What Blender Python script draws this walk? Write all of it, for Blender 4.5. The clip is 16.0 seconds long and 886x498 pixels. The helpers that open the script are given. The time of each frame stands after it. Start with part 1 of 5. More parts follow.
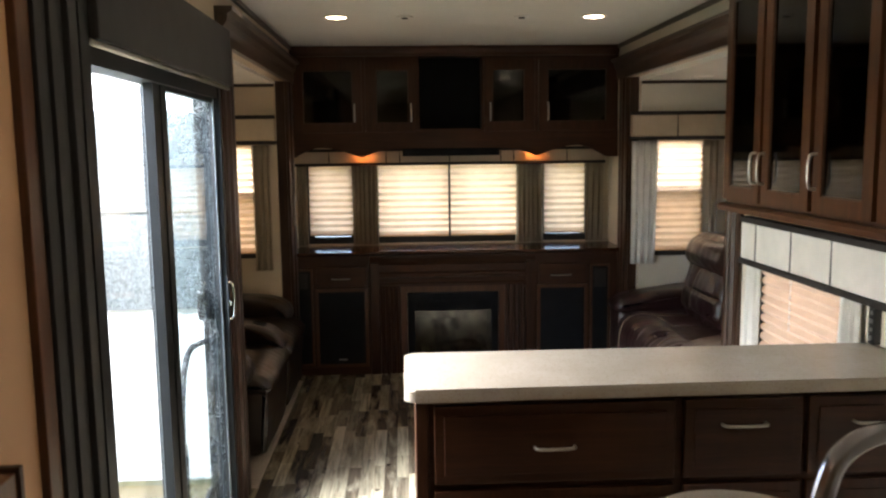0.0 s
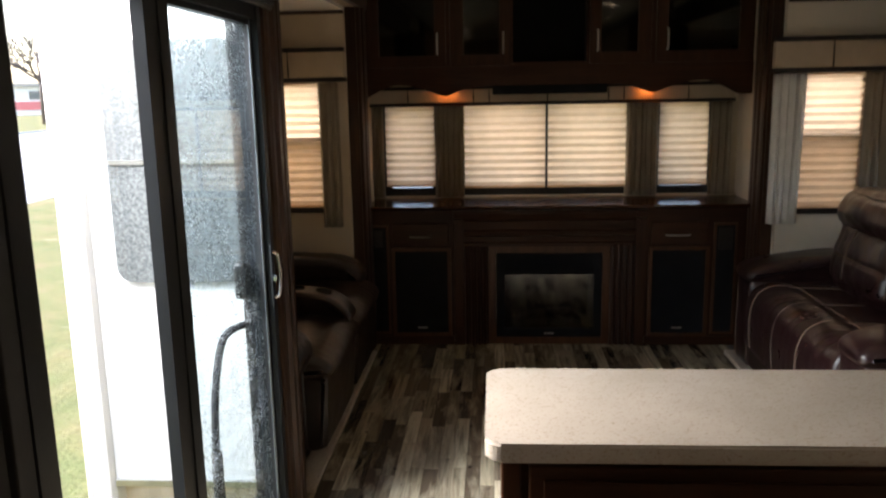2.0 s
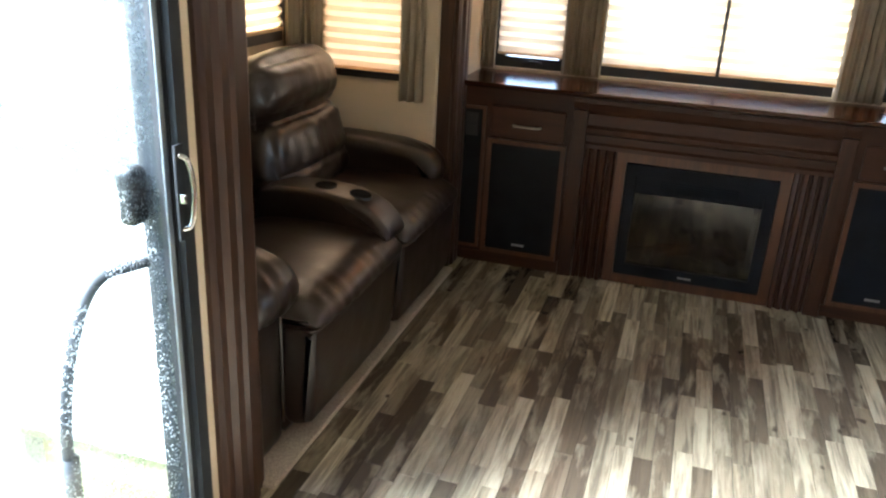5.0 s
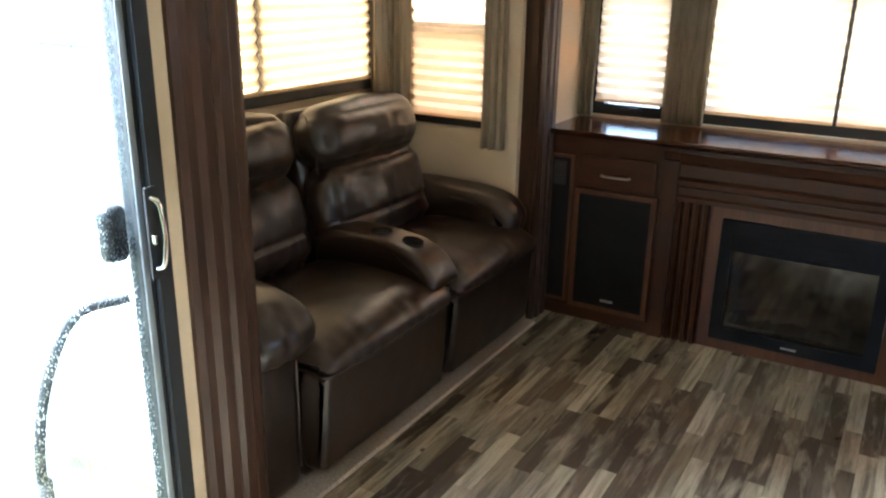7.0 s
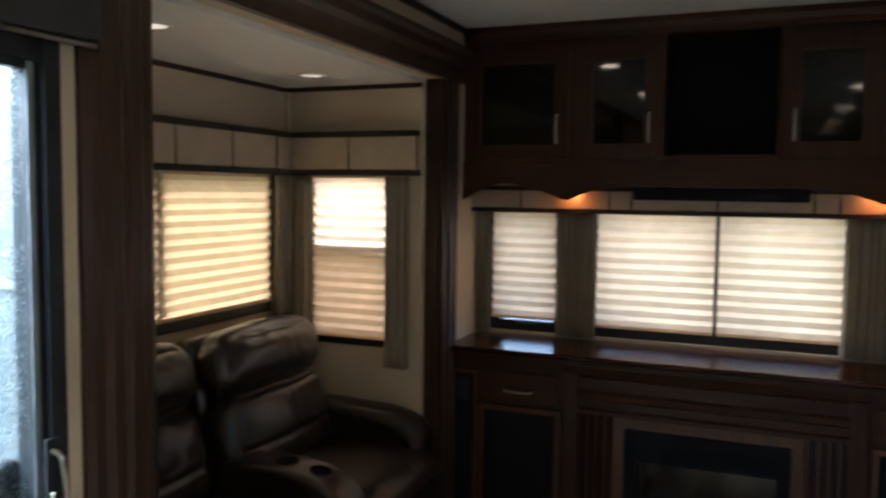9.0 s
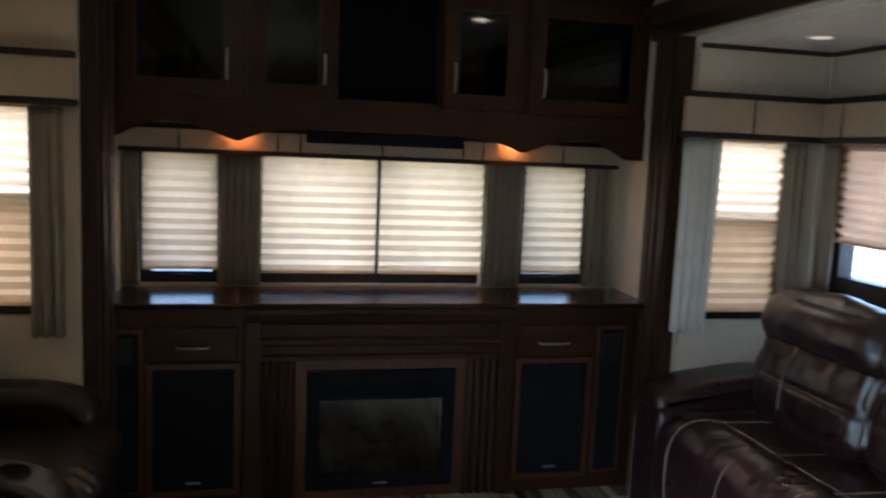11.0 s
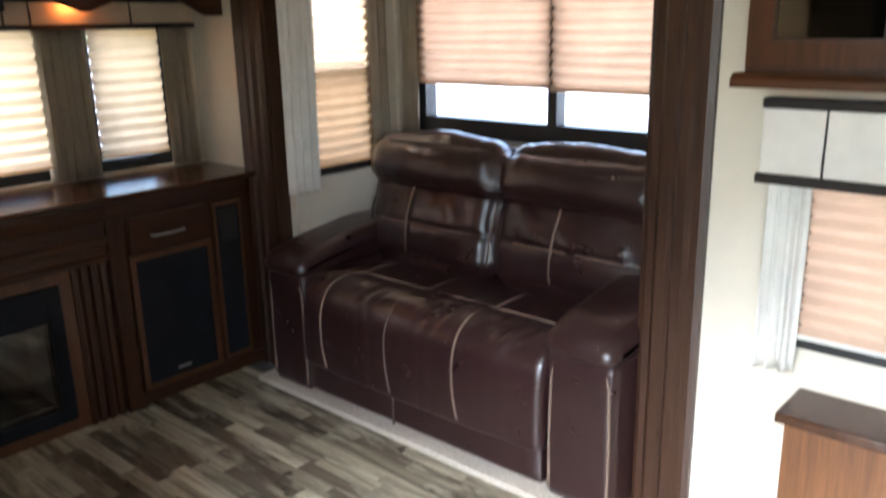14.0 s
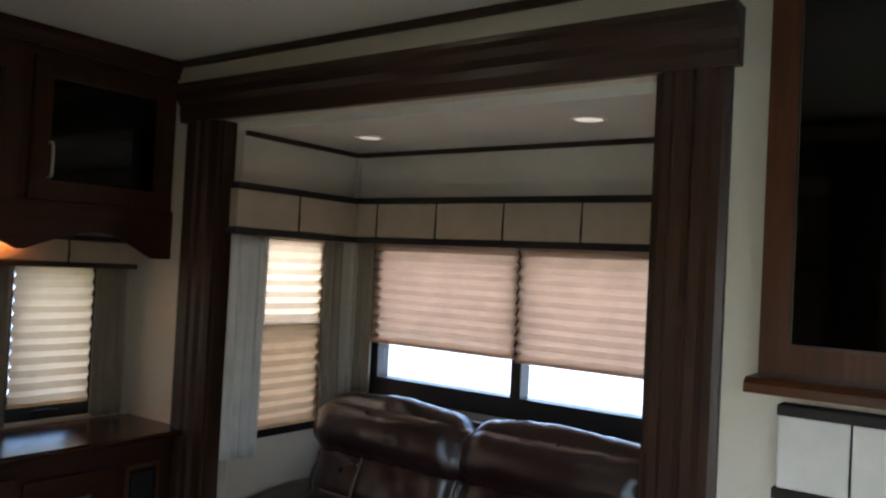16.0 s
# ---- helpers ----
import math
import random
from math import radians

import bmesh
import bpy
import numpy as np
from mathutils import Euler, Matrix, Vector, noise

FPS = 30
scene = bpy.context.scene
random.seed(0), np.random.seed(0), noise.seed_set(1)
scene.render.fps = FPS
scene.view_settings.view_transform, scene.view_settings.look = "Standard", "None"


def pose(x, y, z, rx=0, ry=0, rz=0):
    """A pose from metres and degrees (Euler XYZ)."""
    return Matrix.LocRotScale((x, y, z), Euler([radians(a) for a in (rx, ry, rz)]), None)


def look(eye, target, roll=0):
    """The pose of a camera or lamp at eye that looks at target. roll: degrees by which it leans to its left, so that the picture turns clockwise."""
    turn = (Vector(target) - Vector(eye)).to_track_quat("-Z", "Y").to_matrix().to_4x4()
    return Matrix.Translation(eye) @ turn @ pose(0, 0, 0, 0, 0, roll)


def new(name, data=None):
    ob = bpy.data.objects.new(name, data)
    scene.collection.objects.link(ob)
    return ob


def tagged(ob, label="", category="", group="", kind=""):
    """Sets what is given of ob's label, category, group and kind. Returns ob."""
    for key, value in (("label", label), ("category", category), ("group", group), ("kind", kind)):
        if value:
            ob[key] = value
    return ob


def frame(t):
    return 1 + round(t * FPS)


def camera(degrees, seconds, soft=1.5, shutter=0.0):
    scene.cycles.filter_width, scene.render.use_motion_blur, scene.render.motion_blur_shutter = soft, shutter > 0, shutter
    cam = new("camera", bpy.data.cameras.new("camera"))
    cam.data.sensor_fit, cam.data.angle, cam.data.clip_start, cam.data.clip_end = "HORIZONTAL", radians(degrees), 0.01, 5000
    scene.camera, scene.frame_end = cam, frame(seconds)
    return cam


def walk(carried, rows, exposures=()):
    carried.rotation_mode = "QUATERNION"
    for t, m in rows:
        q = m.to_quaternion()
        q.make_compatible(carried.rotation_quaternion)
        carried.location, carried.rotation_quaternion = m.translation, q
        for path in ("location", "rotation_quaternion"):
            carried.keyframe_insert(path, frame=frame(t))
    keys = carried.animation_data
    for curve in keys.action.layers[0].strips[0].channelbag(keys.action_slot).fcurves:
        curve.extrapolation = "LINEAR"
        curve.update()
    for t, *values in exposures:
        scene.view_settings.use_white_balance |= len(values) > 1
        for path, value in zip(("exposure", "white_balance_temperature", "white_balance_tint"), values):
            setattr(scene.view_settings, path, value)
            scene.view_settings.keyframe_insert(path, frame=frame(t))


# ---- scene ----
import itertools

cam = camera(57.8, 16.0, soft=2.2, shutter=0.5)
PATH = [
    (0, (0.076, 0.207, 1.6), (0.172, 2.189, 1.35), -0.7),
    (0.5, (0.105, 0.408, 1.596), (0.134, 2.393, 1.356), -1.2),
    (1, (0.155, 0.601, 1.604), (0.058, 2.583, 1.353), -0.1),
    (1.5, (0.141, 0.789, 1.586), (-0.002, 2.757, 1.262), -0.4),
    (2, (0.091, 0.966, 1.579), (-0.041, 2.923, 1.19), -1.1),
    (2.5, (0.084, 1.154, 1.565), (-0.161, 3.08, 1.087), -0.9),
    (3, (0.15, 1.437, 1.545), (-0.21, 3.348, 1.075), 0.7),
    (3.2, (0.168, 1.552, 1.515), (-0.163, 3.458, 1.01), 0.8),
    (5.3, (0.359, 2.311, 1.496), (-0.191, 4.087, 0.76), 2.8),
    (5.5, (0.389, 2.363, 1.488), (-0.17, 4.14, 0.762), 2.4),
    (6, (0.428, 2.487, 1.489), (-0.251, 4.207, 0.728), 1.4),
    (6.5, (0.574, 2.525, 1.492), (-0.286, 4.198, 0.812), 1.9),
    (7, (0.714, 2.502, 1.503), (-0.249, 4.133, 0.863), 0.9),
    (7.5, (0.741, 2.511, 1.523), (-0.238, 4.169, 0.98), -0.1),
    (8, (0.755, 2.494, 1.514), (-0.265, 4.171, 1.132), -1.1),
    (8.5, (0.744, 2.472, 1.554), (-0.232, 4.199, 1.302), -0.1),
    (9, (0.64, 2.46, 1.572), (-0.12, 4.305, 1.428), 0.7),
    (9.5, (0.499, 2.463, 1.579), (0.083, 4.412, 1.406), 1.5),
    (9.7, (0.454, 2.463, 1.568), (0.135, 4.428, 1.378), 1.7),
    (11.8, (-0.365, 2.491, 1.52), (0.512, 4.262, 1.213), 1.8),
    (12, (-0.376, 2.543, 1.506), (0.584, 4.266, 1.178), 1.5),
    (12.5, (-0.326, 2.65, 1.468), (0.828, 4.224, 1.029), 1.5),
    (13, (-0.36, 2.771, 1.459), (0.993, 4.102, 0.827), -0.0),
    (13.5, (-0.375, 2.869, 1.455), (1.015, 4.12, 0.746), -1.3),
    (14, (-0.406, 2.917, 1.475), (1.031, 4.198, 0.933), -1.2),
    (14.5, (-0.412, 2.929, 1.503), (1.09, 4.205, 1.161), 0.5),
    (15, (-0.354, 2.983, 1.536), (1.165, 4.277, 1.404), 1.2),
    (15.5, (-0.306, 3.076, 1.546), (1.237, 4.349, 1.56), 2.3),
    (16, (-0.311, 3.191, 1.551), (1.303, 4.371, 1.595), 2.9),
]
EXPOSURES = [(0.0, 3.5, 6500, 12), (1.0, 3.05, 6600, 12), (2.0, 2.65, 6800, 15), (3.0, 2.45, 7150, 16), (3.2, 2.65, 7100, 14), (5.3, 4.7, 5900, 9), (6.4, 5.0, 5850, 6), (7.0, 4.65, 5850, 7), (8.0, 3.75, 5850, 8), (8.5, 3.4, 6000, 10), (9.0, 3.15, 5550, 9), (9.7, 3.05, 5250, 8), (11.8, 3.1, 5400, 8), (12.5, 3.4, 5450, 6), (13.3, 4.05, 5950, 10), (13.7, 3.85, 6000, 11), (14.1, 3.7, 6050, 13), (14.5, 3.6, 6000, 14), (15.0, 3.25, 5850, 12), (16.0, 2.8, 5700, 10)]
walk(cam, [(t, look(eye, target, roll)) for t, eye, target, roll in PATH], EXPOSURES)

# ---- light ----
SUN_EL, SUN_AZ = radians(42), radians(272)
world = bpy.data.worlds.new("overcast_sky")
scene.world = world
world.use_nodes = True
wn = world.node_tree.nodes
sky = wn.new("ShaderNodeTexSky")
sky.sky_type = "NISHITA"
sky.sun_disc = False
sky.sun_elevation, sky.sun_rotation = SUN_EL, SUN_AZ
sky.air_density, sky.dust_density = 1.0, 2.0
wn["Background"].inputs["Strength"].default_value = 0.15
world.node_tree.links.new(sky.outputs[0], wn["Background"].inputs["Color"])
sun = new("sun", bpy.data.lights.new("sun", "SUN"))
sun.data.energy, sun.data.angle, sun.data.color = 1.5, radians(40), (1.0, 0.98, 0.95)
sun.matrix_world = look((0, 0, 0), (-math.sin(SUN_AZ) * math.cos(SUN_EL), -math.cos(SUN_AZ) * math.cos(SUN_EL), -math.sin(SUN_EL)))
WINDOW_LIGHT = 3.2


def window_lamp(name, m, w, h, power, color=(0.97, 0.98, 1.0)):
    """Sky light falling from above on a window's opening; m looks into the room."""
    way = m.to_3x3() @ Vector((0, 0, -1))
    spot = m.translation.copy()
    m = look(spot - way * 0.36 + Vector((0, 0, 0.42)), spot)
    lamp = bpy.data.lights.new(name, "AREA")
    lamp.shape, lamp.size, lamp.size_y, lamp.energy, lamp.color = "RECTANGLE", w, h, power * w * h, color
    ob = new(name, lamp)
    ob.matrix_world = m
    return ob


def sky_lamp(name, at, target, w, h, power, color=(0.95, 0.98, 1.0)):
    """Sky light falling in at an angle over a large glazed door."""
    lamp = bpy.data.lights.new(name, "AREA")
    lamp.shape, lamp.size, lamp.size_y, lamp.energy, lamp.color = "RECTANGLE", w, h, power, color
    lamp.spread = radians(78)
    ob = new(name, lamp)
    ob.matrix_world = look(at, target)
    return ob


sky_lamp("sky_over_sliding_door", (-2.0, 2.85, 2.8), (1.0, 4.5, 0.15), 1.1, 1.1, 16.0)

# ---- materials ----
def nodes_of(name):
    m = bpy.data.materials.new(name)
    m.use_nodes = True
    t = m.node_tree
    return m, t, t.nodes["Principled BSDF"], t.nodes["Material Output"]


def ramp(t, fac, stops):
    r = t.nodes.new("ShaderNodeValToRGB")
    while len(r.color_ramp.elements) < len(stops):
        r.color_ramp.elements.new(0.5)
    for e, (p, c) in zip(r.color_ramp.elements, stops):
        e.position, e.color = p, (*c, 1)
    t.links.new(fac, r.inputs[0])
    return r.outputs[0]


def coords(t, scale, rot=(0, 0, 0), kind="Object"):
    c, m = t.nodes.new("ShaderNodeTexCoord"), t.nodes.new("ShaderNodeMapping")
    m.inputs["Scale"].default_value = scale
    m.inputs["Rotation"].default_value = rot
    t.links.new(c.outputs[kind], m.inputs[0])
    return m.outputs[0]


def noise_of(t, vec, scale, detail=4.0, rough=0.55, distortion=0.0):
    n = t.nodes.new("ShaderNodeTexNoise")
    n.inputs["Scale"].default_value, n.inputs["Detail"].default_value = scale, detail
    n.inputs["Roughness"].default_value, n.inputs["Distortion"].default_value = rough, distortion
    t.links.new(vec, n.inputs["Vector"])
    return n.outputs["Fac"]


def bump(t, p, height, strength, dist=0.01):
    b = t.nodes.new("ShaderNodeBump")
    b.inputs["Strength"].default_value, b.inputs["Distance"].default_value = strength, dist
    t.links.new(height, b.inputs["Height"])
    t.links.new(b.outputs[0], p.inputs["Normal"])
    return b


def mixc(t, fac, a, b, mode="MIX"):
    m = t.nodes.new("ShaderNodeMix")
    m.data_type, m.blend_type = "RGBA", mode
    for sock, v in ((m.inputs[0], fac), (m.inputs[6], a), (m.inputs[7], b)):
        if isinstance(v, (int, float)):
            sock.default_value = v
        elif isinstance(v, tuple):
            sock.default_value = (*v, 1)
        else:
            t.links.new(v, sock)
    return m.outputs[2]


def plain(name, col, rough, metal=0.0, vary=0.15, scale=8.0, bump_s=0.05, bump_scale=120.0, spec=0.5):
    """Paint, cloth, metal: base colour with stains at one scale and fine relief at another."""
    m, t, p, _ = nodes_of(name)
    v = coords(t, (1, 1, 1))
    a = noise_of(t, v, scale)
    lo = tuple(c * (1 - vary) for c in col)
    hi = tuple(min(1, c * (1 + vary)) for c in col)
    t.links.new(ramp(t, a, [(0.3, lo), (0.7, hi)]), p.inputs["Base Color"])
    p.inputs["Roughness"].default_value, p.inputs["Metallic"].default_value = rough, metal
    p.inputs["Specular IOR Level"].default_value = spec
    bump(t, p, noise_of(t, v, bump_scale, 6), bump_s)
    return m


def wood(name, dark, light, rough, axis="z", spec=0.5):
    m, t, p, _ = nodes_of(name)
    sc = {"x": (1.2, 22, 22), "y": (22, 1.2, 22), "z": (22, 22, 1.2)}[axis]
    v = coords(t, sc)
    g = noise_of(t, v, 1.6, 8, 0.62, 0.6)
    fine = noise_of(t, v, 7.0, 5, 0.7)
    blotch = noise_of(t, coords(t, (1, 1, 1)), 2.5, 3)
    c = ramp(t, g, [(0.28, dark), (0.72, light)])
    c = mixc(t, ramp(t, fine, [(0.35, (0.55, 0.55, 0.55)), (0.6, (0, 0, 0))]), c, dark)
    c = mixc(t, ramp(t, blotch, [(0.35, (0.0, 0.0, 0.0)), (0.7, (0.35, 0.35, 0.35))]), c, light)
    t.links.new(c, p.inputs["Base Color"])
    p.inputs["Roughness"].default_value = rough
    p.inputs["Specular IOR Level"].default_value = spec
    bump(t, p, fine, 0.06)
    return m


def leather(name, col, worn, rough=0.32, spec=0.5):
    """Smooth bonded leather: fine pebbling, faint stretched creases, slightly uneven gloss."""
    m, t, p, _ = nodes_of(name)
    p.inputs["Specular IOR Level"].default_value = spec
    p.inputs["Coat Weight"].default_value, p.inputs["Coat Roughness"].default_value = 0.09, 0.25
    v = coords(t, (1, 1, 1))
    big = noise_of(t, v, 4.0, 5, 0.6)
    t.links.new(ramp(t, big, [(0.35, col), (0.75, worn)]), p.inputs["Base Color"])
    t.links.new(ramp(t, noise_of(t, v, 11.0, 4, 0.6), [(0.3, (rough * 0.88,) * 3), (0.7, (rough * 1.15,) * 3)]), p.inputs["Roughness"])
    vo = t.nodes.new("ShaderNodeTexVoronoi")
    vo.inputs["Scale"].default_value = 320
    t.links.new(v, vo.inputs["Vector"])
    b1 = bump(t, p, vo.outputs["Distance"], 0.05, 0.002)
    b2 = t.nodes.new("ShaderNodeBump")
    b2.inputs["Strength"].default_value, b2.inputs["Distance"].default_value = 0.16, 0.006
    t.links.new(noise_of(t, coords(t, (1.0, 0.45, 1.0)), 38.0, 4, 0.55, 1.2), b2.inputs["Height"])
    t.links.new(b2.outputs[0], b1.inputs["Normal"])
    return m


def cloth_through(name, col, through_col, rough=0.9, share=0.5, weave=600.0):
    """Cloth that lets daylight through."""
    m, t, p, out = nodes_of(name)
    v = coords(t, (1, 1, 1))
    blot = noise_of(t, v, 9.0, 4)
    t.links.new(ramp(t, blot, [(0.3, tuple(c * 0.85 for c in col)), (0.7, col)]), p.inputs["Base Color"])
    p.inputs["Roughness"].default_value = rough
    p.inputs["Specular IOR Level"].default_value = 0.15
    bump(t, p, noise_of(t, v, weave, 2), 0.1, 0.002)
    tr = t.nodes.new("ShaderNodeBsdfTranslucent")
    t.links.new(ramp(t, blot, [(0.3, tuple(c * 0.88 for c in through_col)), (0.7, through_col)]), tr.inputs[0])
    mix = t.nodes.new("ShaderNodeMixShader")
    mix.inputs[0].default_value = share
    t.links.new(p.outputs[0], mix.inputs[1])
    t.links.new(tr.outputs[0], mix.inputs[2])
    t.links.new(mix.outputs[0], out.inputs["Surface"])
    return m


def glass(name, tint=(1, 1, 1), rough=0.0, wet=0.0, gloss=1.0):
    m, t, p, out = nodes_of(name)
    t.nodes.remove(p)
    tr, gl = t.nodes.new("ShaderNodeBsdfTransparent"), t.nodes.new("ShaderNodeBsdfGlossy")
    lw, mix = t.nodes.new("ShaderNodeLayerWeight"), t.nodes.new("ShaderNodeMixShader")
    power, mul = t.nodes.new("ShaderNodeMath"), t.nodes.new("ShaderNodeMath")
    tr.inputs[0].default_value = (*tint, 1)
    gl.inputs["Roughness"].default_value = rough
    lw.inputs[0].default_value = 0.5
    power.operation, power.inputs[1].default_value = "POWER", 5.0
    mul.operation, mul.use_clamp = "MULTIPLY_ADD", True
    mul.inputs[1].default_value, mul.inputs[2].default_value = 0.94, 0.045 * gloss
    t.links.new(lw.outputs["Facing"], power.inputs[0])
    t.links.new(power.outputs[0], mul.inputs[0])
    t.links.new(mul.outputs[0], mix.inputs[0])
    t.links.new(tr.outputs[0], mix.inputs[1])
    t.links.new(gl.outputs[0], mix.inputs[2])
    last = mix.outputs[0]
    if wet:
        v = coords(t, (1, 1, 0.45))
        vo = t.nodes.new("ShaderNodeTexVoronoi")
        vo.inputs["Scale"].default_value = 190
        t.links.new(v, vo.inputs["Vector"])
        drops = ramp(t, vo.outputs["Distance"], [(0.22, (1, 1, 1)), (0.34, (0, 0, 0))])
        patch = ramp(t, noise_of(t, coords(t, (1, 1, 1)), 9.0, 4), [(0.36, (0, 0, 0)), (0.54, (1, 1, 1))])
        both = mixc(t, 1.0, drops, patch, "MULTIPLY")
        sc = t.nodes.new("ShaderNodeMath")
        sc.operation = "MULTIPLY"
        sc.inputs[1].default_value = wet
        t.links.new(both, sc.inputs[0])
        rf = t.nodes.new("ShaderNodeBsdfRefraction")
        rf.inputs["Roughness"].default_value = 0.35
        rf.inputs["IOR"].default_value = 1.2
        rf.inputs[0].default_value = (0.8, 0.85, 0.88, 1)
        m2 = t.nodes.new("ShaderNodeMixShader")
        t.links.new(sc.outputs[0], m2.inputs[0])
        t.links.new(last, m2.inputs[1])
        t.links.new(rf.outputs[0], m2.inputs[2])
        last = m2.outputs[0]
    t.links.new(last, out.inputs["Surface"])
    return m


def glow(name, col, strength):
    m, t, p, out = nodes_of(name)
    p.inputs["Base Color"].default_value = (0.8, 0.8, 0.8, 1)
    p.inputs["Emission Color"].default_value = (*col, 1)
    p.inputs["Emission Strength"].default_value = strength
    return m


CH0, CH1 = (0.017, 0.0056, 0.0028), (0.066, 0.0235, 0.0095)
M_WOOD = wood("cherry_wood_upright", CH0, CH1, 0.40, "z", 0.3)
M_WOODX = wood("cherry_wood_across", CH0, CH1, 0.40, "x", 0.3)
M_TRIM = wood("dark_trim_wood", (0.016, 0.0068, 0.0040), (0.062, 0.0285, 0.0160), 0.38, "z", 0.4)
M_TRIMY = wood("dark_trim_wood_along", (0.016, 0.0080, 0.0055), (0.060, 0.030, 0.018), 0.38, "y")
M_CHERRY = wood("lighter_cherry_wood", (0.040, 0.0145, 0.0058), (0.135, 0.050, 0.019), 0.38)
M_CHERRYY = wood("mid_cherry_wood_along", (0.028, 0.0100, 0.0036), (0.100, 0.035, 0.011), 0.42, "y", 0.25)
M_CHERRYZ = wood("mid_cherry_wood", (0.028, 0.0100, 0.0036), (0.100, 0.035, 0.011), 0.42, "z", 0.25)
M_STEEL = plain("dark_polished_steel", (0.30, 0.30, 0.34), 0.2, metal=1.0, vary=0.05)
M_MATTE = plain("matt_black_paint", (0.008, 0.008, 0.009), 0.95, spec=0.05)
M_TOPWOOD = wood("polished_mantel_wood", (0.020, 0.0075, 0.004), (0.070, 0.026, 0.012), 0.16, "x")
M_OAK = wood("reddish_oak_panel", (0.050, 0.017, 0.005), (0.175, 0.068, 0.021), 0.45)
M_WALL = plain("beige_wallboard", (0.54, 0.45, 0.325), 0.7, vary=0.05, scale=3, bump_s=0.04, bump_scale=300)
M_WHITEWALL = plain("cream_wallboard", (0.63, 0.58, 0.485), 0.65, vary=0.05, scale=3, bump_s=0.04, bump_scale=300)
# beige wallboard with the warm glow of the kitchen lamps in its base colour
M_LAMPLITWALL = plain("lamplit_beige_wallboard", (0.60, 0.36, 0.205), 0.65, vary=0.06, scale=3, bump_s=0.04, bump_scale=300)
M_CEIL = plain("white_ceiling_board", (0.72, 0.70, 0.65), 0.75, vary=0.04, scale=2, bump_s=0.06, bump_scale=90)
M_BLACK = plain("black_plastic", (0.012, 0.012, 0.013), 0.42, vary=0.2)
M_GRILLE = plain("black_speaker_cloth", (0.010, 0.011, 0.014), 0.85, vary=0.3, bump_s=0.3, bump_scale=700, spec=0.2)
M_DOORMETAL = plain("dark_grey_aluminium", (0.016, 0.018, 0.021), 0.45, metal=0.0, vary=0.15, spec=0.25)
M_ALU = plain("brushed_nickel", (0.46, 0.455, 0.44), 0.28, metal=1.0, vary=0.06)
M_CHROME = plain("chrome", (0.72, 0.73, 0.75), 0.12, metal=1.0, vary=0.04)
M_BEAD = plain("pale_grey_anodised_aluminium", (0.33, 0.38, 0.42), 0.35, metal=0.6, vary=0.08)
M_SHADECASE = plain("charcoal_shade_fabric", (0.026, 0.026, 0.028), 0.8, vary=0.2)
M_BAND = plain("dark_brown_band_cloth", (0.018, 0.014, 0.013), 0.85, vary=0.25, bump_scale=400)
M_VALANCE = cloth_through("cream_valance_cloth", (0.50, 0.415, 0.305), (0.62, 0.48, 0.34), share=0.12)
M_VALANCEW = cloth_through("white_valance_cloth", (0.80, 0.77, 0.72), (0.66, 0.56, 0.46), share=0.12)
M_CURTAIN = cloth_through("taupe_curtain_cloth", (0.36, 0.315, 0.245), (0.50, 0.38, 0.24), share=0.28)
M_SHEER = cloth_through("pale_curtain_cloth", (0.80, 0.79, 0.75), (0.6, 0.55, 0.46), share=0.2)
M_BLIND = cloth_through("cream_pleated_blind_cloth", (0.66, 0.53, 0.37), (0.80, 0.585, 0.39), share=0.46)
# copy of the blind cloth, coloured and dimmed for the golden light behind it
M_BLINDGOLDLIT = cloth_through("golden_backlit_blind_cloth", (0.58, 0.44, 0.28), (0.72, 0.51, 0.27), share=0.19)
M_BLINDPINK = cloth_through("pinkish_pleated_blind_cloth", (0.58, 0.42, 0.31), (0.74, 0.48, 0.31), share=0.36)
M_LEATHER_L = leather("dark_brown_leather", (0.0150, 0.0092, 0.0069), (0.023, 0.0140, 0.0104), 0.32, 0.48)
M_LEATHER_R = leather("burgundy_brown_leather", (0.0185, 0.0070, 0.0076), (0.026, 0.0100, 0.0106), 0.30, 0.64)
M_STITCH = plain("tan_piping_cord", (0.155, 0.108, 0.080), 0.6)
M_DSTITCH = plain("dark_piping_cord", (0.075, 0.052, 0.042), 0.5)
M_PANE = glass("window_glass")
M_SCREENED = glass("screened_window_glass", (0.70, 0.64, 0.58))
M_DOORGLASS = glass("wet_door_glass", (0.80, 0.86, 0.88), 0.02, 0.75)
M_CABGLASS = glass("smoked_cabinet_glass", (0.10, 0.09, 0.085), 0.05, gloss=1.0)
M_FPGLASS = glass("fireplace_glass", (0.35, 0.35, 0.36), 0.06, gloss=2.2)
M_CAN = glow("ceiling_lamp_lens", (1.0, 0.78, 0.52), 2.6)
M_CANDIM = glow("dim_ceiling_lamp_lens", (1.0, 0.80, 0.58), 0.09)
M_PUCK = glow("amber_lamp_lens", (1.0, 0.27, 0.055), 8.5)
M_SIDING = plain("white_fibreglass_siding", (0.70, 0.70, 0.69), 0.35, vary=0.06, scale=4)
M_OUTGLASS = plain("tinted_slide_window", (0.13, 0.145, 0.15), 0.2, vary=0.5, scale=90, bump_s=0.5, bump_scale=160)
M_RUBBER = plain("black_rubber", (0.02, 0.02, 0.021), 0.6)
M_PALEROAD = plain("pale_wet_concrete", (0.52, 0.52, 0.51), 0.45, scale=0.5)
M_PINK = plain("faded_red_paint", (0.55, 0.16, 0.17), 0.6)
M_BARK = plain("grey_brown_bark", (0.13, 0.105, 0.09), 0.9, vary=0.3)
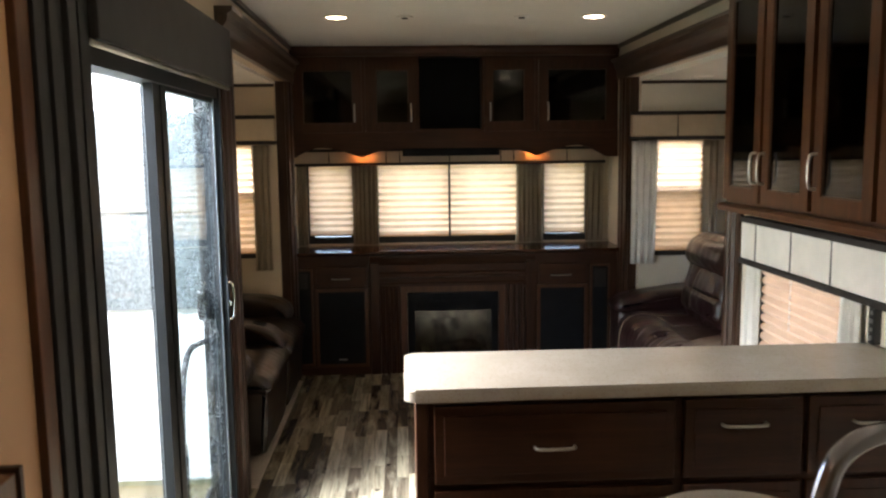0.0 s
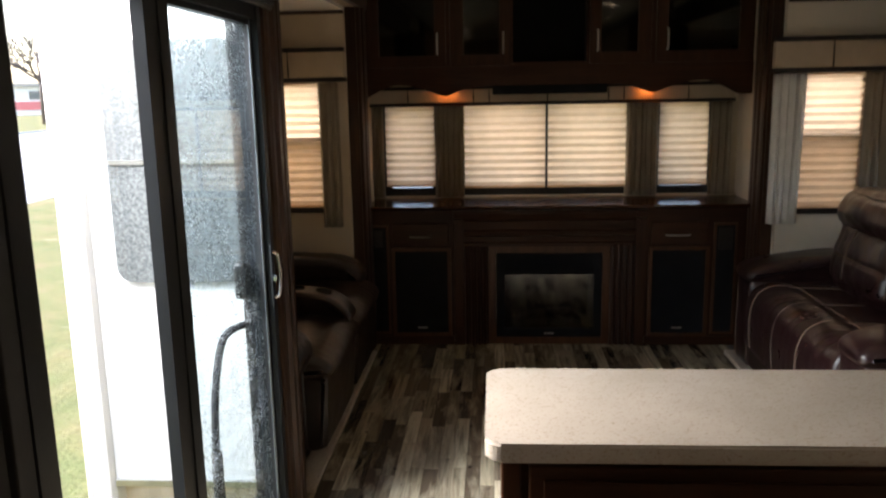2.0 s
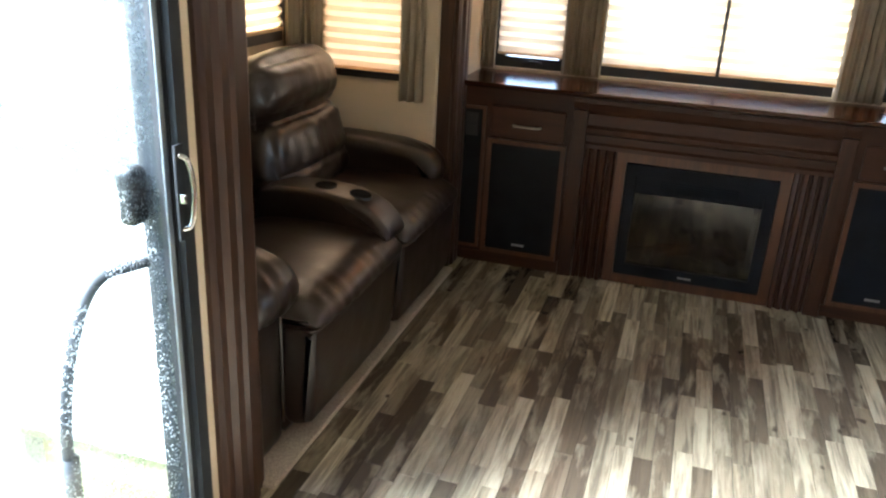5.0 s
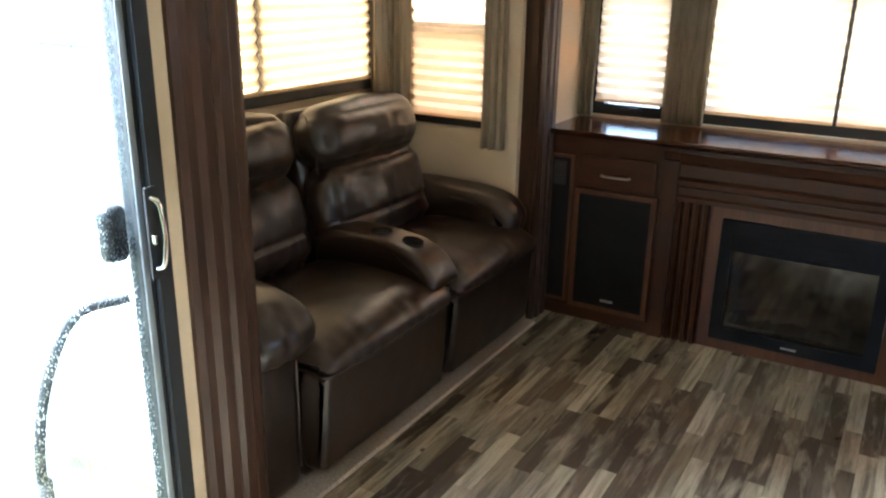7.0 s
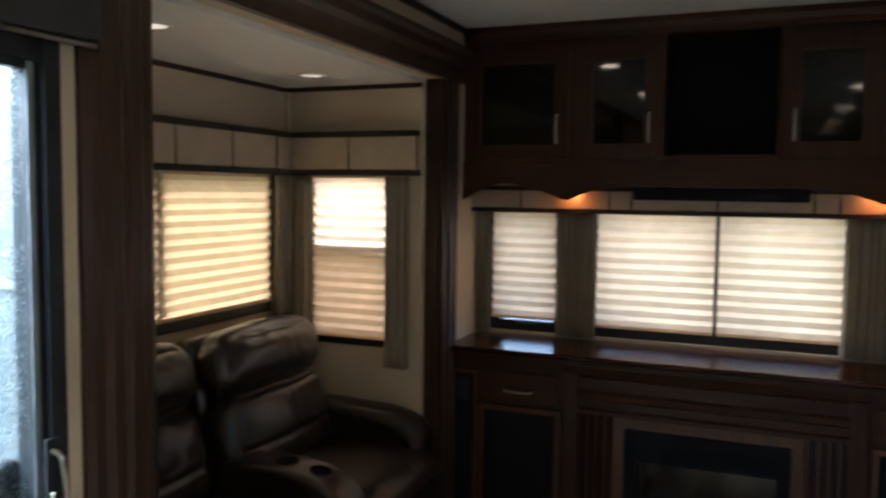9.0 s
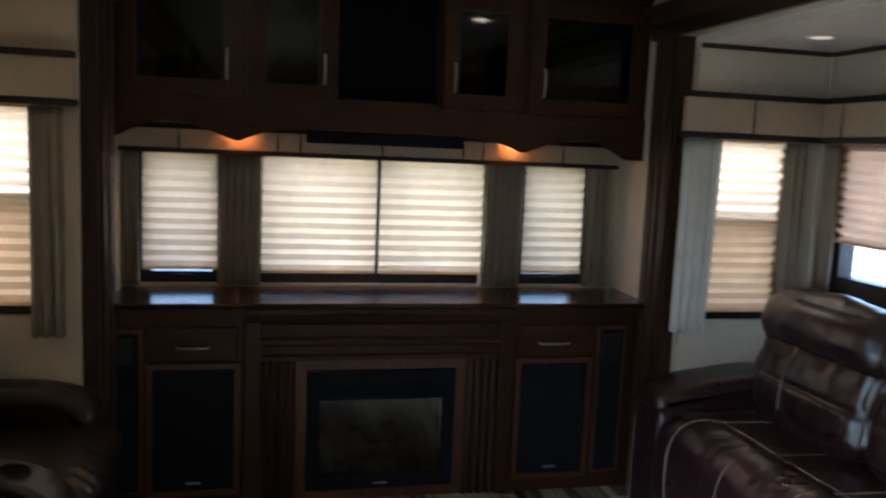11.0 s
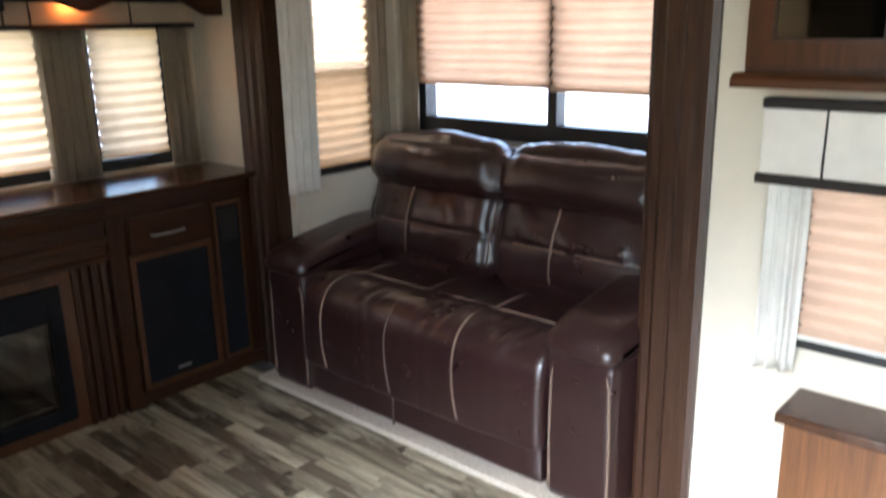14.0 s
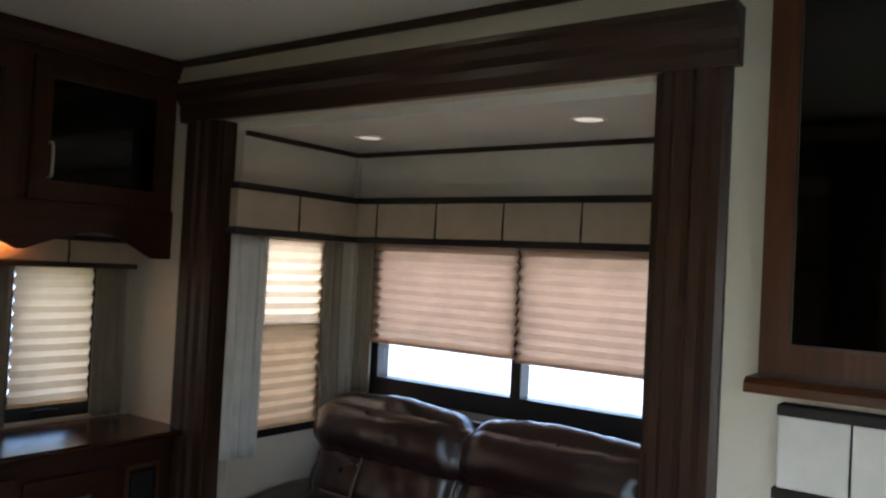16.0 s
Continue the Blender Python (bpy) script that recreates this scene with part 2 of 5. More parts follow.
M_ASPHALT = plain("pale_wet_road", (0.30, 0.30, 0.30), 0.5, scale=0.4)


def make_counter():
    m, t, p, _ = nodes_of("cream_solid_surface")
    v = coords(t, (1, 1, 1))
    vo = t.nodes.new("ShaderNodeTexVoronoi")
    vo.inputs["Scale"].default_value = 420
    t.links.new(v, vo.inputs["Vector"])
    sp = ramp(t, noise_of(t, v, 190, 2, 0.7), [(0.57, (0, 0, 0)), (0.66, (0.8, 0.8, 0.8))])
    base = ramp(t, noise_of(t, v, 6, 3), [(0.3, (0.40, 0.36, 0.305)), (0.7, (0.46, 0.415, 0.36))])
    t.links.new(mixc(t, sp, base, (0.30, 0.24, 0.18)), p.inputs["Base Color"])
    p.inputs["Roughness"].default_value = 0.22
    return m


def make_plank(joined=False):
    """Printed vinyl strips: weathered oak in grey, straw and umber, with streaks and knots."""
    m, t, p, _ = nodes_of("grey_brown_vinyl_plank")
    info = t.nodes.new("ShaderNodeNewGeometry" if joined else "ShaderNodeObjectInfo")
    rnd = info.outputs["Random Per Island" if joined else "Random"]
    c = t.nodes.new("ShaderNodeTexCoord")
    off = t.nodes.new("ShaderNodeVectorMath")
    off.operation = "MULTIPLY_ADD"
    comb = t.nodes.new("ShaderNodeCombineXYZ")
    for i in range(3):
        t.links.new(rnd, comb.inputs[i])
    t.links.new(comb.outputs[0], off.inputs[0])
    off.inputs[1].default_value = (37, 53, 11)
    t.links.new(c.outputs["Object"], off.inputs[2])

    def stretched(x, y):
        mp = t.nodes.new("ShaderNodeMapping")
        mp.inputs["Scale"].default_value = (x, y, x)
        t.links.new(off.outputs[0], mp.inputs[0])
        return mp.outputs[0]
    g = noise_of(t, stretched(42, 2.6), 1.1, 6, 0.62, 0.5)
    fine = noise_of(t, stretched(60, 4.0), 2.6, 5, 0.7)
    cloudy = noise_of(t, stretched(16, 3.2), 1.0, 4, 0.6, 0.3)
    knots = noise_of(t, stretched(17, 10.0), 1.0, 1, 0.4)
    tone = ramp(t, rnd, [(0.0, (0.058, 0.045, 0.032)), (0.18, (0.126, 0.104, 0.073)), (0.38, (0.232, 0.200, 0.140)), (0.58, (0.395, 0.350, 0.250)), (0.74, (0.60, 0.545, 0.40)), (0.85, (0.100, 0.080, 0.057)), (1.0, (0.335, 0.293, 0.210))])
    col = mixc(t, ramp(t, g, [(0.38, (0.62, 0.62, 0.62)), (0.56, (0, 0, 0))]), tone, (0.062, 0.048, 0.035))
    col = mixc(t, ramp(t, cloudy, [(0.50, (0, 0, 0)), (0.68, (0.50, 0.50, 0.50))]), col, (0.57, 0.52, 0.385))
    col = mixc(t, ramp(t, fine, [(0.52, (0, 0, 0)), (0.74, (0.40, 0.40, 0.40))]), col, (0.11, 0.092, 0.072))
    col = mixc(t, ramp(t, knots, [(0.735, (0, 0, 0)), (0.79, (0.9, 0.9, 0.9))]), col, (0.045, 0.033, 0.024))
    t.links.new(col, p.inputs["Base Color"])
    p.inputs["Roughness"].default_value = 0.27
    p.inputs["Specular IOR Level"].default_value = 0.75
    bump(t, p, fine, 0.05, 0.004)
    return m


def make_carpet():
    m, t, p, _ = nodes_of("beige_cut_pile_carpet")
    v = coords(t, (1, 1, 1))
    n = noise_of(t, v, 170, 4, 0.7)
    t.links.new(ramp(t, n, [(0.3, (0.34, 0.28, 0.22)), (0.7, (0.74, 0.67, 0.57))]), p.inputs["Base Color"])
    p.inputs["Roughness"].default_value = 0.95
    bump(t, p, n, 0.9, 0.01)
    return m


def make_grass():
    m, t, p, _ = nodes_of("autumn_lawn")
    v = coords(t, (1, 1, 1))
    a, b = noise_of(t, v, 1.2, 6, 0.65), noise_of(t, v, 22, 4, 0.7)
    c = ramp(t, a, [(0.35, (0.130, 0.160, 0.046)), (0.55, (0.205, 0.195, 0.072)), (0.70, (0.26, 0.20, 0.095))])
    t.links.new(mixc(t, ramp(t, b, [(0.3, (0.6, 0.6, 0.6)), (0.6, (0, 0, 0))]), c, (0.050, 0.062, 0.018)), p.inputs["Base Color"])
    p.inputs["Roughness"].default_value = 0.9
    bump(t, p, b, 0.8, 0.05)
    return m


M_PLANKS = make_plank(True)
M_COUNTER, M_PLANK, M_CARPET, M_GRASS = make_counter(), make_plank(), make_carpet(), make_grass()

# ---- mesh helpers ----
BASE = {}


def thing(name, base, label, category, group="", kind=""):
    ob = new(name)
    ob.location = base
    ob.empty_display_size = 0.1
    BASE[ob] = Vector(base)
    return tagged(ob, label, category, group, kind)


def part(name, bm, material, parent=None, label="", smooth=False, bevel=0.0):
    if bevel:
        bmesh.ops.bevel(bm, geom=bm.edges[:], offset=bevel, segments=2, affect="EDGES", profile=0.6)
    me = bpy.data.meshes.new(name)
    base = BASE[parent] if parent else Vector((0, 0, 0))
    for v in bm.verts:
        v.co -= base
    bmesh.ops.recalc_face_normals(bm, faces=bm.faces[:])
    if smooth:
        for f in bm.faces:
            f.smooth = True
    bm.to_mesh(me)
    bm.free()
    me.materials.append(material)
    ob = new(name, me)
    if parent:
        ob.parent = parent
        BASE[ob] = base
    else:
        BASE[ob] = Vector((0, 0, 0))
    if label:
        tagged(ob, label)
    return ob


def box(*spans, bm=None):
    """Boxes given as (x0, x1, y0, y1, z0, z1)."""
    bm = bm or bmesh.new()
    for x0, x1, y0, y1, z0, z1 in spans:
        m = Matrix.Translation(((x0 + x1) / 2, (y0 + y1) / 2, (z0 + z1) / 2)) @ Matrix.Diagonal((abs(x1 - x0), abs(y1 - y0), abs(z1 - z0), 1))
        bmesh.ops.create_cube(bm, size=1, matrix=m)
    return bm


def structure(name, spans, material, label, category, bevel=0.0):
    return tagged(part(name, box(*spans), material, None, bevel=bevel), label, category, kind="structure")


def prism(outline, axis, a, b):
    """A flat outline pushed along an axis. For x: (y, z); y: (x, z); z: (x, y)."""
    bm = bmesh.new()
    put = {"x": lambda p, s: (s, p[0], p[1]), "y": lambda p, s: (p[0], s, p[1]), "z": lambda p, s: (p[0], p[1], s)}[axis]
    lo = [bm.verts.new(put(p, a)) for p in outline]
    hi = [bm.verts.new(put(p, b)) for p in outline]
    n = len(outline)
    bm.faces.new(lo)
    bm.faces.new(hi[::-1])
    for i in range(n):
        bm.faces.new((lo[i], lo[(i + 1) % n], hi[(i + 1) % n], hi[i]))
    return bm


def tube(points, r, sides=8, bm=None):
    """A round bar along points, joined smoothly."""
    bm = bm or bmesh.new()
    pts = [Vector(p) for p in points]
    rings = []
    for i, p in enumerate(pts):
        d = (pts[min(i + 1, len(pts) - 1)] - pts[max(i - 1, 0)]).normalized()
        u = d.orthogonal().normalized() if not rings else (u - d * u.dot(d)).normalized()
        w = d.cross(u)
        rings.append([bm.verts.new(p + r * (math.cos(2 * math.pi * k / sides) * u + math.sin(2 * math.pi * k / sides) * w)) for k in range(sides)])
    for a, b in zip(rings, rings[1:]):
        for k in range(sides):
            bm.faces.new((a[k], a[(k + 1) % sides], b[(k + 1) % sides], b[k]))
    bm.faces.new(rings[0][::-1])
    bm.faces.new(rings[-1])
    return bm


def spline(points, steps=8):
    """Points of a smooth curve through the given ones."""
    p = [Vector(q) for q in points]
    p = [2 * p[0] - p[1], *p, 2 * p[-1] - p[-2]]
    out = []
    for i in range(1, len(p) - 2):
        for k in range(steps):
            s = k / steps
            out.append(0.5 * (2 * p[i] + (p[i + 1] - p[i - 1]) * s + (2 * p[i - 1] - 5 * p[i] + 4 * p[i + 1] - p[i + 2]) * s * s + (3 * p[i] - p[i - 1] - 3 * p[i + 1] + p[i + 2]) * s ** 3))
    return out + [p[-2]]


def disc(x, y, z, r, h, sides=32, bm=None):
    bm = bm or bmesh.new()
    bmesh.ops.create_cone(bm, cap_ends=True, segments=sides, radius1=r, radius2=r, depth=h, matrix=Matrix.Translation((x, y, z + h / 2)))
    return bm


def cushion(size, r, m, puff=0.0, wrinkle=0.0, n=14, seed=0.0, creases=()):
    """A stuffed block of that size round the origin, with rounded edges, swollen faces and creases, laid by the pose m.
    creases: (axis, place, depth, width) pressed into the +x and +z faces."""
    bm = bmesh.new()
    bmesh.ops.create_cube(bm, size=2)
    bmesh.ops.subdivide_edges(bm, edges=bm.edges[:], cuts=n, use_grid_fill=True)
    h = Vector(size) / 2
    for v in bm.verts:
        q = v.co.copy()
        inner = Vector([max(-(h[i] - r), min(h[i] - r, q[i] * h[i])) for i in range(3)])
        d = Vector([q[i] * h[i] for i in range(3)]) - inner
        nrm = d.normalized() if d.length > 1e-6 else Vector((0, 0, 0))
        co = inner + nrm * r if d.length > 1e-6 else inner
        face = max(range(3), key=lambda i: abs(q[i]))
        others = [i for i in range(3) if i != face]
        swell = (1 - q[others[0]] ** 2) * (1 - q[others[1]] ** 2)
        sgn = 1 if q[face] > 0 else -1
        co[face] += sgn * puff * swell
        for ax, place, depth, width in creases:
            if face != ax:
                co[face] -= sgn * depth * math.exp(-((co[ax] - place) / width) ** 2)
        if wrinkle:
            w = noise.noise(Vector((co.x * 7 + seed, co.y * 7, co.z * 7))) + 0.5 * noise.noise(Vector((co.x * 19, co.y * 19 + seed, co.z * 19)))
            w -= 1.1 * (1 - abs(noise.noise(Vector((co.x * 9 + seed * 2, co.y * 13, co.z * 5)))) ) ** 6
            co += (nrm if nrm.length else Vector([sgn if i == face else 0 for i in range(3)])) * w * wrinkle
        v.co = m @ co
    return bm


def swept(profile, y0, y1, r=0.03, n=40, dip=0.0, wrinkle=0.0, seed=0.0, gathers=()):
    """A stuffed body: a closed (x, z) outline drawn along y, its ends rounded by r, its middle swollen by dip.
    gathers: (y, width, depth, x, reach) folds that fan out round a place on the outline."""
    pts = [Vector((p[0], p[1])) for p in profile]
    m = len(pts)
    nor = []
    for i in range(m):
        d = (pts[(i + 1) % m] - pts[i - 1]).normalized()
        nor.append(Vector((d.y, -d.x)))
    area = sum(pts[i].x * pts[(i + 1) % m].y - pts[(i + 1) % m].x * pts[i].y for i in range(m))
    sgn = 1 if area > 0 else -1
    bm = bmesh.new()
    steps = [r * (1 - math.cos(k * math.pi / 10)) for k in range(6)]
    ys = [y0 + q for q in steps] + [y0 + r + (y1 - y0 - 2 * r) * k / n for k in range(1, n)] + [y1 - q for q in steps[::-1]]
    rings = []
    for y in ys:
        e = min(y - y0, y1 - y)
        inset = r - math.sqrt(max(0.0, r * r - (r - e) ** 2)) if e < r else 0.0
        u = 2 * (y - y0) / (y1 - y0) - 1
        row = []
        for q, nn in zip(pts, nor):
            out = dip * (1 - u * u) - inset
            if wrinkle:
                out += wrinkle * (noise.noise(Vector((q.x * 6 + seed, y * 6, q.y * 6))) + 0.5 * noise.noise(Vector((q.x * 17, y * 15 + seed, q.y * 17))))
            for gy, gw, gd, gx, reach in gathers:
                near = math.exp(-((y - gy) / gw) ** 2 - ((q.x - gx) / reach) ** 2)
                out -= gd * near * (0.5 + 0.5 * math.sin((y - gy) * 95 + (q.x - gx) * 30))
            row.append(bm.verts.new((q.x + sgn * nn.x * out, y, q.y + sgn * nn.y * out)))
        rings.append(row)
    for a, b in zip(rings, rings[1:]):
        for k in range(m):
            bm.faces.new((a[k], a[(k + 1) % m], b[(k + 1) % m], b[k]))
    bm.faces.new(rings[0])
    bm.faces.new(rings[-1][::-1])
    return bm


def outline(points, steps=5):
    """A closed rounded outline through (x, z) points."""
    loop = [Vector((x, z, 0)) for x, z in points]
    full = spline(loop[-2:] + loop + loop[:3], steps)
    return [(q.x, q.y) for q in full[2 * steps:(2 + len(loop)) * steps]]


def pleated(axis, a, b, z0, z1, at, pitch=0.050, depth=0.011):
    """A pleated sheet from a to b along an axis, hanging at the plane at."""
    bm = bmesh.new()
    n = max(2, round((z1 - z0) / pitch) * 2)
    cols = 7
    rows = []
    for i in range(n + 1):
        z = z1 + (z0 - z1) * i / n
        off = depth * (1 if i % 2 else -1)
        row = []
        for k in range(cols):
            s = a + (b - a) * k / (cols - 1)
            wob = 0.0018 * noise.noise(Vector((s * 9, i * 1.7, at * 3)))
            row.append(bm.verts.new((s, at + off, z + wob) if axis == "x" else (at + off, s, z + wob)))
        rows.append(row)
    for r0, r1 in zip(rows, rows[1:]):
        for k in range(cols - 1):
            bm.faces.new((r0[k], r0[k + 1], r1[k + 1], r1[k]))
    return bm


def folded(axis, a, b, z0, z1, at, waves, depth=0.016, flare=1.0, seed=0):
    """A hanging curtain with folds from a to b along an axis, 3 mm thick."""
    bm = bmesh.new()
    cols, rows_n = waves * 8, 14
    rng = random.Random(seed)
    ph = [rng.uniform(0, 6.28) for _ in range(3)]
    grid = [[], []]
    for side in range(2):
        for j in range(rows_n + 1):
            tz = j / rows_n
            z = z1 + (z0 - z1) * tz
            row = []
            for i in range(cols + 1):
                s = i / cols
                x = (a + b) / 2 + (s - 0.5) * (b - a) * (1 + (flare - 1) * tz)
                o = depth * (0.55 + 0.45 * tz) * math.sin(2 * math.pi * waves * s + ph[0] + 0.5 * math.sin(3 * tz + ph[1])) + 0.3 * depth * math.sin(2 * math.pi * waves * 2.3 * s + ph[2])
                o += 0.003 * side
                row.append(bm.verts.new((x, at + o, z) if axis == "x" else (at + o, x, z)))
            grid[side].append(row)
    for side in range(2):
        g = grid[side]
        for j in range(rows_n):
            for i in range(cols):
                f = (g[j][i], g[j][i + 1], g[j + 1][i + 1], g[j + 1][i])
                bm.faces.new(f if side else f[::-1])
    f0, f1 = grid
    edge0 = f0[0] + [r[-1] for r in f0[1:]] + f0[-1][-2::-1] + [r[0] for r in f0[-2:0:-1]]
    edge1 = f1[0] + [r[-1] for r in f1[1:]] + f1[-1][-2::-1] + [r[0] for r in f1[-2:0:-1]]
    for i in range(len(edge0)):
        k = (i + 1) % len(edge0)
        bm.faces.new((edge0[i], edge1[i], edge1[k], edge0[k]))
    return bm


def ring(axis, a, b, z0, z1, d0, d1, w, foot=None, head=None, bm=None):
    """One unbroken rectangular frame round an opening."""
    bm = bm or bmesh.new()
    foot, head = foot or w, head or w
    pts = [(a, z0), (b, z0), (b, z1), (a, z1), (a + w, z0 + foot), (b - w, z0 + foot), (b - w, z1 - head), (a + w, z1 - head)]
    vs = [[bm.verts.new((s, d, z) if axis == "x" else (d, s, z)) for s, z in pts] for d in (d0, d1)]
    for i in range(4):
        k = (i + 1) % 4
        bm.faces.new((vs[0][i], vs[0][k], vs[0][4 + k], vs[0][4 + i]))
        bm.faces.new((vs[1][i], vs[1][4 + i], vs[1][4 + k], vs[1][k]))
        bm.faces.new((vs[0][i], vs[1][i], vs[1][k], vs[0][k]))
        bm.faces.new((vs[0][4 + i], vs[0][4 + k], vs[1][4 + k], vs[1][4 + i]))
    return bm


def slab(axis, s0, s1, d0, d1, z0, z1):
    return (s0, s1, d0, d1, z0, z1) if axis == "x" else (d0, d1, s0, s1, z0, z1)


def wall_with_holes(name, axis, a, b, z0, z1, d0, d1, holes, material, label):
    """A wall from a to b with rectangular holes (s0, s1, z0, z1), in order along it."""
    spans, at = [], a
    for s0, s1, q0, q1 in holes:
        if s0 > at:
            spans.append(slab(axis, at, s0, d0, d1, z0, z1))
        if q0 > z0:
            spans.append(slab(axis, s0, s1, d0, d1, z0, q0))
        if q1 < z1:
            spans.append(slab(axis, s0, s1, d0, d1, q1, z1))
        at = s1
    if at < b:
        spans.append(slab(axis, at, b, d0, d1, z0, z1))
    return structure(name, spans, material, label, "wall")


# ---- shell of the trailer ----
XL, XR, YB, YF, ZC = -0.70, 1.62, -1.3, 6.20, 2.31
RW = [(-0.64, -0.27, 0.90, 1.53), (-0.14, 0.95, 0.90, 1.53), (1.09, 1.46, 0.90, 1.53)]
structure("floor", [(XL, XR, YB, YF, -0.08, -0.007)], M_BLACK, "dark subfloor under grey-brown vinyl planks", "floor")
structure("ceiling", [(XL - 0.06, XR + 0.06, YB - 0.06, YF + 0.06, ZC, ZC + 0.06)], M_CEIL, "flat white ceiling board with recessed lamps", "ceiling")
wall_with_holes("wall_rear", "x", XL - 0.06, XR + 0.06, 0, ZC, YF, YF + 0.06, RW, M_WALL, "beige rear wall with three shaded windows")
wall_with_holes("wall_door_side", "y", YB, YF, 0, ZC, XL - 0.06, XL, [(2.20, 3.655, 0.03, 1.84), (3.90, 5.66, 0.0, 2.05)], M_WALL, "beige wall with sliding door and slide-out opening")
KW = (2.86, 3.54, 0.66, 1.14)
wall_with_holes("wall_kitchen_side", "y", YB, YF, 0, ZC, XR, XR + 0.06, [KW, (3.95, 5.66, 0.0, 2.06)], M_WHITEWALL, "cream wall with kitchen window and slide-out opening")
structure("wall_front", [(XL - 0.06, XR + 0.06, YB - 0.06, YB, 0, ZC)], M_WALL, "plain beige wall closing the trailer", "wall")
# slide-outs
LX, LY0, LY1, ZS = -1.44, 3.90, 5.61, 2.03
structure("slide_floor_left", [(LX, -0.643, LY0, LY1, -0.06, 0.016), (-0.758, -0.643, LY1, 5.647, -0.06, 0.016)], M_CARPET, "beige cut-pile carpet of the slide-out", "carpet", 0.006)
structure("slide_ceiling_left", [(LX - 0.06, XL - 0.06, LY0 - 0.06, LY1 + 0.06, ZS, ZS + 0.05)], M_CEIL, "white slide-out ceiling", "ceiling")
LW = (4.42, 5.47, 1.03, 1.66)
LS = (-1.31, -0.87, 0.88, 1.66)
wall_with_holes("wall_slide_left_outer", "y", LY0 - 0.06, LY1 + 0.06, -0.06, ZS, LX - 0.06, LX, [LW], M_WALL, "beige slide-out wall with wide window")
wall_with_holes("wall_slide_left_rear", "x", LX, XL - 0.06, -0.06, ZS, LY1, LY1 + 0.06, [LS], M_WALL, "beige slide-out end wall with narrow window")
structure("wall_slide_left_front", [(LX, XL - 0.06, LY0 - 0.06, LY0, -0.06, ZS)], M_WALL, "beige slide-out end wall", "wall")
RX, RY0, RY1 = 2.32, 3.89, 5.60
structure("slide_floor_right", [(1.448, RX, RY0, RY1 + 0.06, -0.06, 0.022)], M_CARPET, "pale cut-pile carpet of the slide-out", "carpet", 0.006)
structure("slide_ceiling_right", [(XR + 0.06, RX + 0.06, RY0 - 0.06, RY1 + 0.06, ZS, ZS + 0.05)], M_CEIL, "white slide-out ceiling", "ceiling")
RO = (4.02, 5.47, 0.99, 1.66)
RS = (1.74, 2.13, 0.85, 1.66)
wall_with_holes("wall_slide_right_outer", "y", RY0 - 0.06, RY1 + 0.06, -0.06, ZS, RX, RX + 0.06, [RO], M_WHITEWALL, "cream slide-out wall with wide window")
wall_with_holes("wall_slide_right_rear", "x", XR + 0.06, RX, -0.06, ZS, RY1, RY1 + 0.06, [RS], M_WHITEWALL, "cream slide-out end wall with narrow window")
structure("wall_slide_right_front", [(XR + 0.06, RX, RY0 - 0.06, RY0, -0.06, ZS)], M_WHITEWALL, "cream slide-out end wall", "wall")


def moulded_casing(side, y0, y1, w0, w1, ztop, zhead):
    """Fluted wooden surround of a slide-out opening: two posts and a stepped header."""
    x = XL if side < 0 else XR
    s = -side
    def steps(p0, p1):
        w = p1 - p0
        return [(x, p0), (x + s * 0.016, p0), (x + s * 0.022, p0 + 0.10 * w), (x + s * 0.022, p0 + 0.22 * w), (x + s * 0.034, p0 + 0.30 * w), (x + s * 0.034, p0 + 0.44 * w),
                (x + s * 0.024, p0 + 0.50 * w), (x + s * 0.034, p0 + 0.56 * w), (x + s * 0.034, p0 + 0.72 * w), (x + s * 0.020, p0 + 0.80 * w), (x + s * 0.020, p0 + 0.92 * w), (x + s * 0.012, p1), (x, p1)]
    root = thing("trim", (x + s * 0.02, (y0 + y1) / 2, 0), "dark fluted wooden casing round the slide-out opening", "trim", kind="structure")
    part("post", prism(steps(y0 - w0, y0), "z", 0, ztop), M_TRIM, root)
    part("post", prism(steps(y1, y1 + w1), "z", 0, ztop), M_TRIM, root)
    hh = zhead - ztop
    prof = [(x, ztop), (x + s * 0.030, ztop), (x + s * 0.036, ztop + 0.25 * hh), (x + s * 0.036, ztop + 0.45 * hh), (x + s * 0.052, ztop + 0.6 * hh), (x + s * 0.056, ztop + 0.8 * hh), (x + s * 0.075, ztop + 0.88 * hh), (x + s * 0.075, zhead), (x, zhead)]
    part("header", prism(prof, "y", y0 - w0 - 0.02, y1 + w1 + 0.02), M_TRIMY, root)
    # lining of the opening's edge
    part("lining", box((x - s * 0.06, x, y0 - 0.001, y0 + 0.012, 0.03, ztop), (x - s * 0.06, x, y1 - 0.012, y1 + 0.001, 0.03, ztop)), M_TRIM, root)
    return root


moulded_casing(-1, 3.925, 5.66, 0.213, 0.19, 2.05, 2.20)
moulded_casing(1, 3.95, 5.66, 0.18, 0.20, 2.06, 2.20)
for x0, x1 in ((XL, XL + 0.018), (XR - 0.018, XR)):
    structure("ceiling_trim", [(x0, x1, YB, 5.94, ZC - 0.026, ZC)], M_TRIMY, "dark wooden strip along the ceiling edge", "trim", 0.003)
for x0, x1, y0, y1 in ((LX, LX + 0.012, LY0, LY1), (RX - 0.012, RX, RY0, RY1)):
    structure("ceiling_trim", [(x0, x1, y0, y1, ZS - 0.02, ZS)], M_TRIMY, "thin dark strip along the slide-out ceiling", "trim", 0.003)
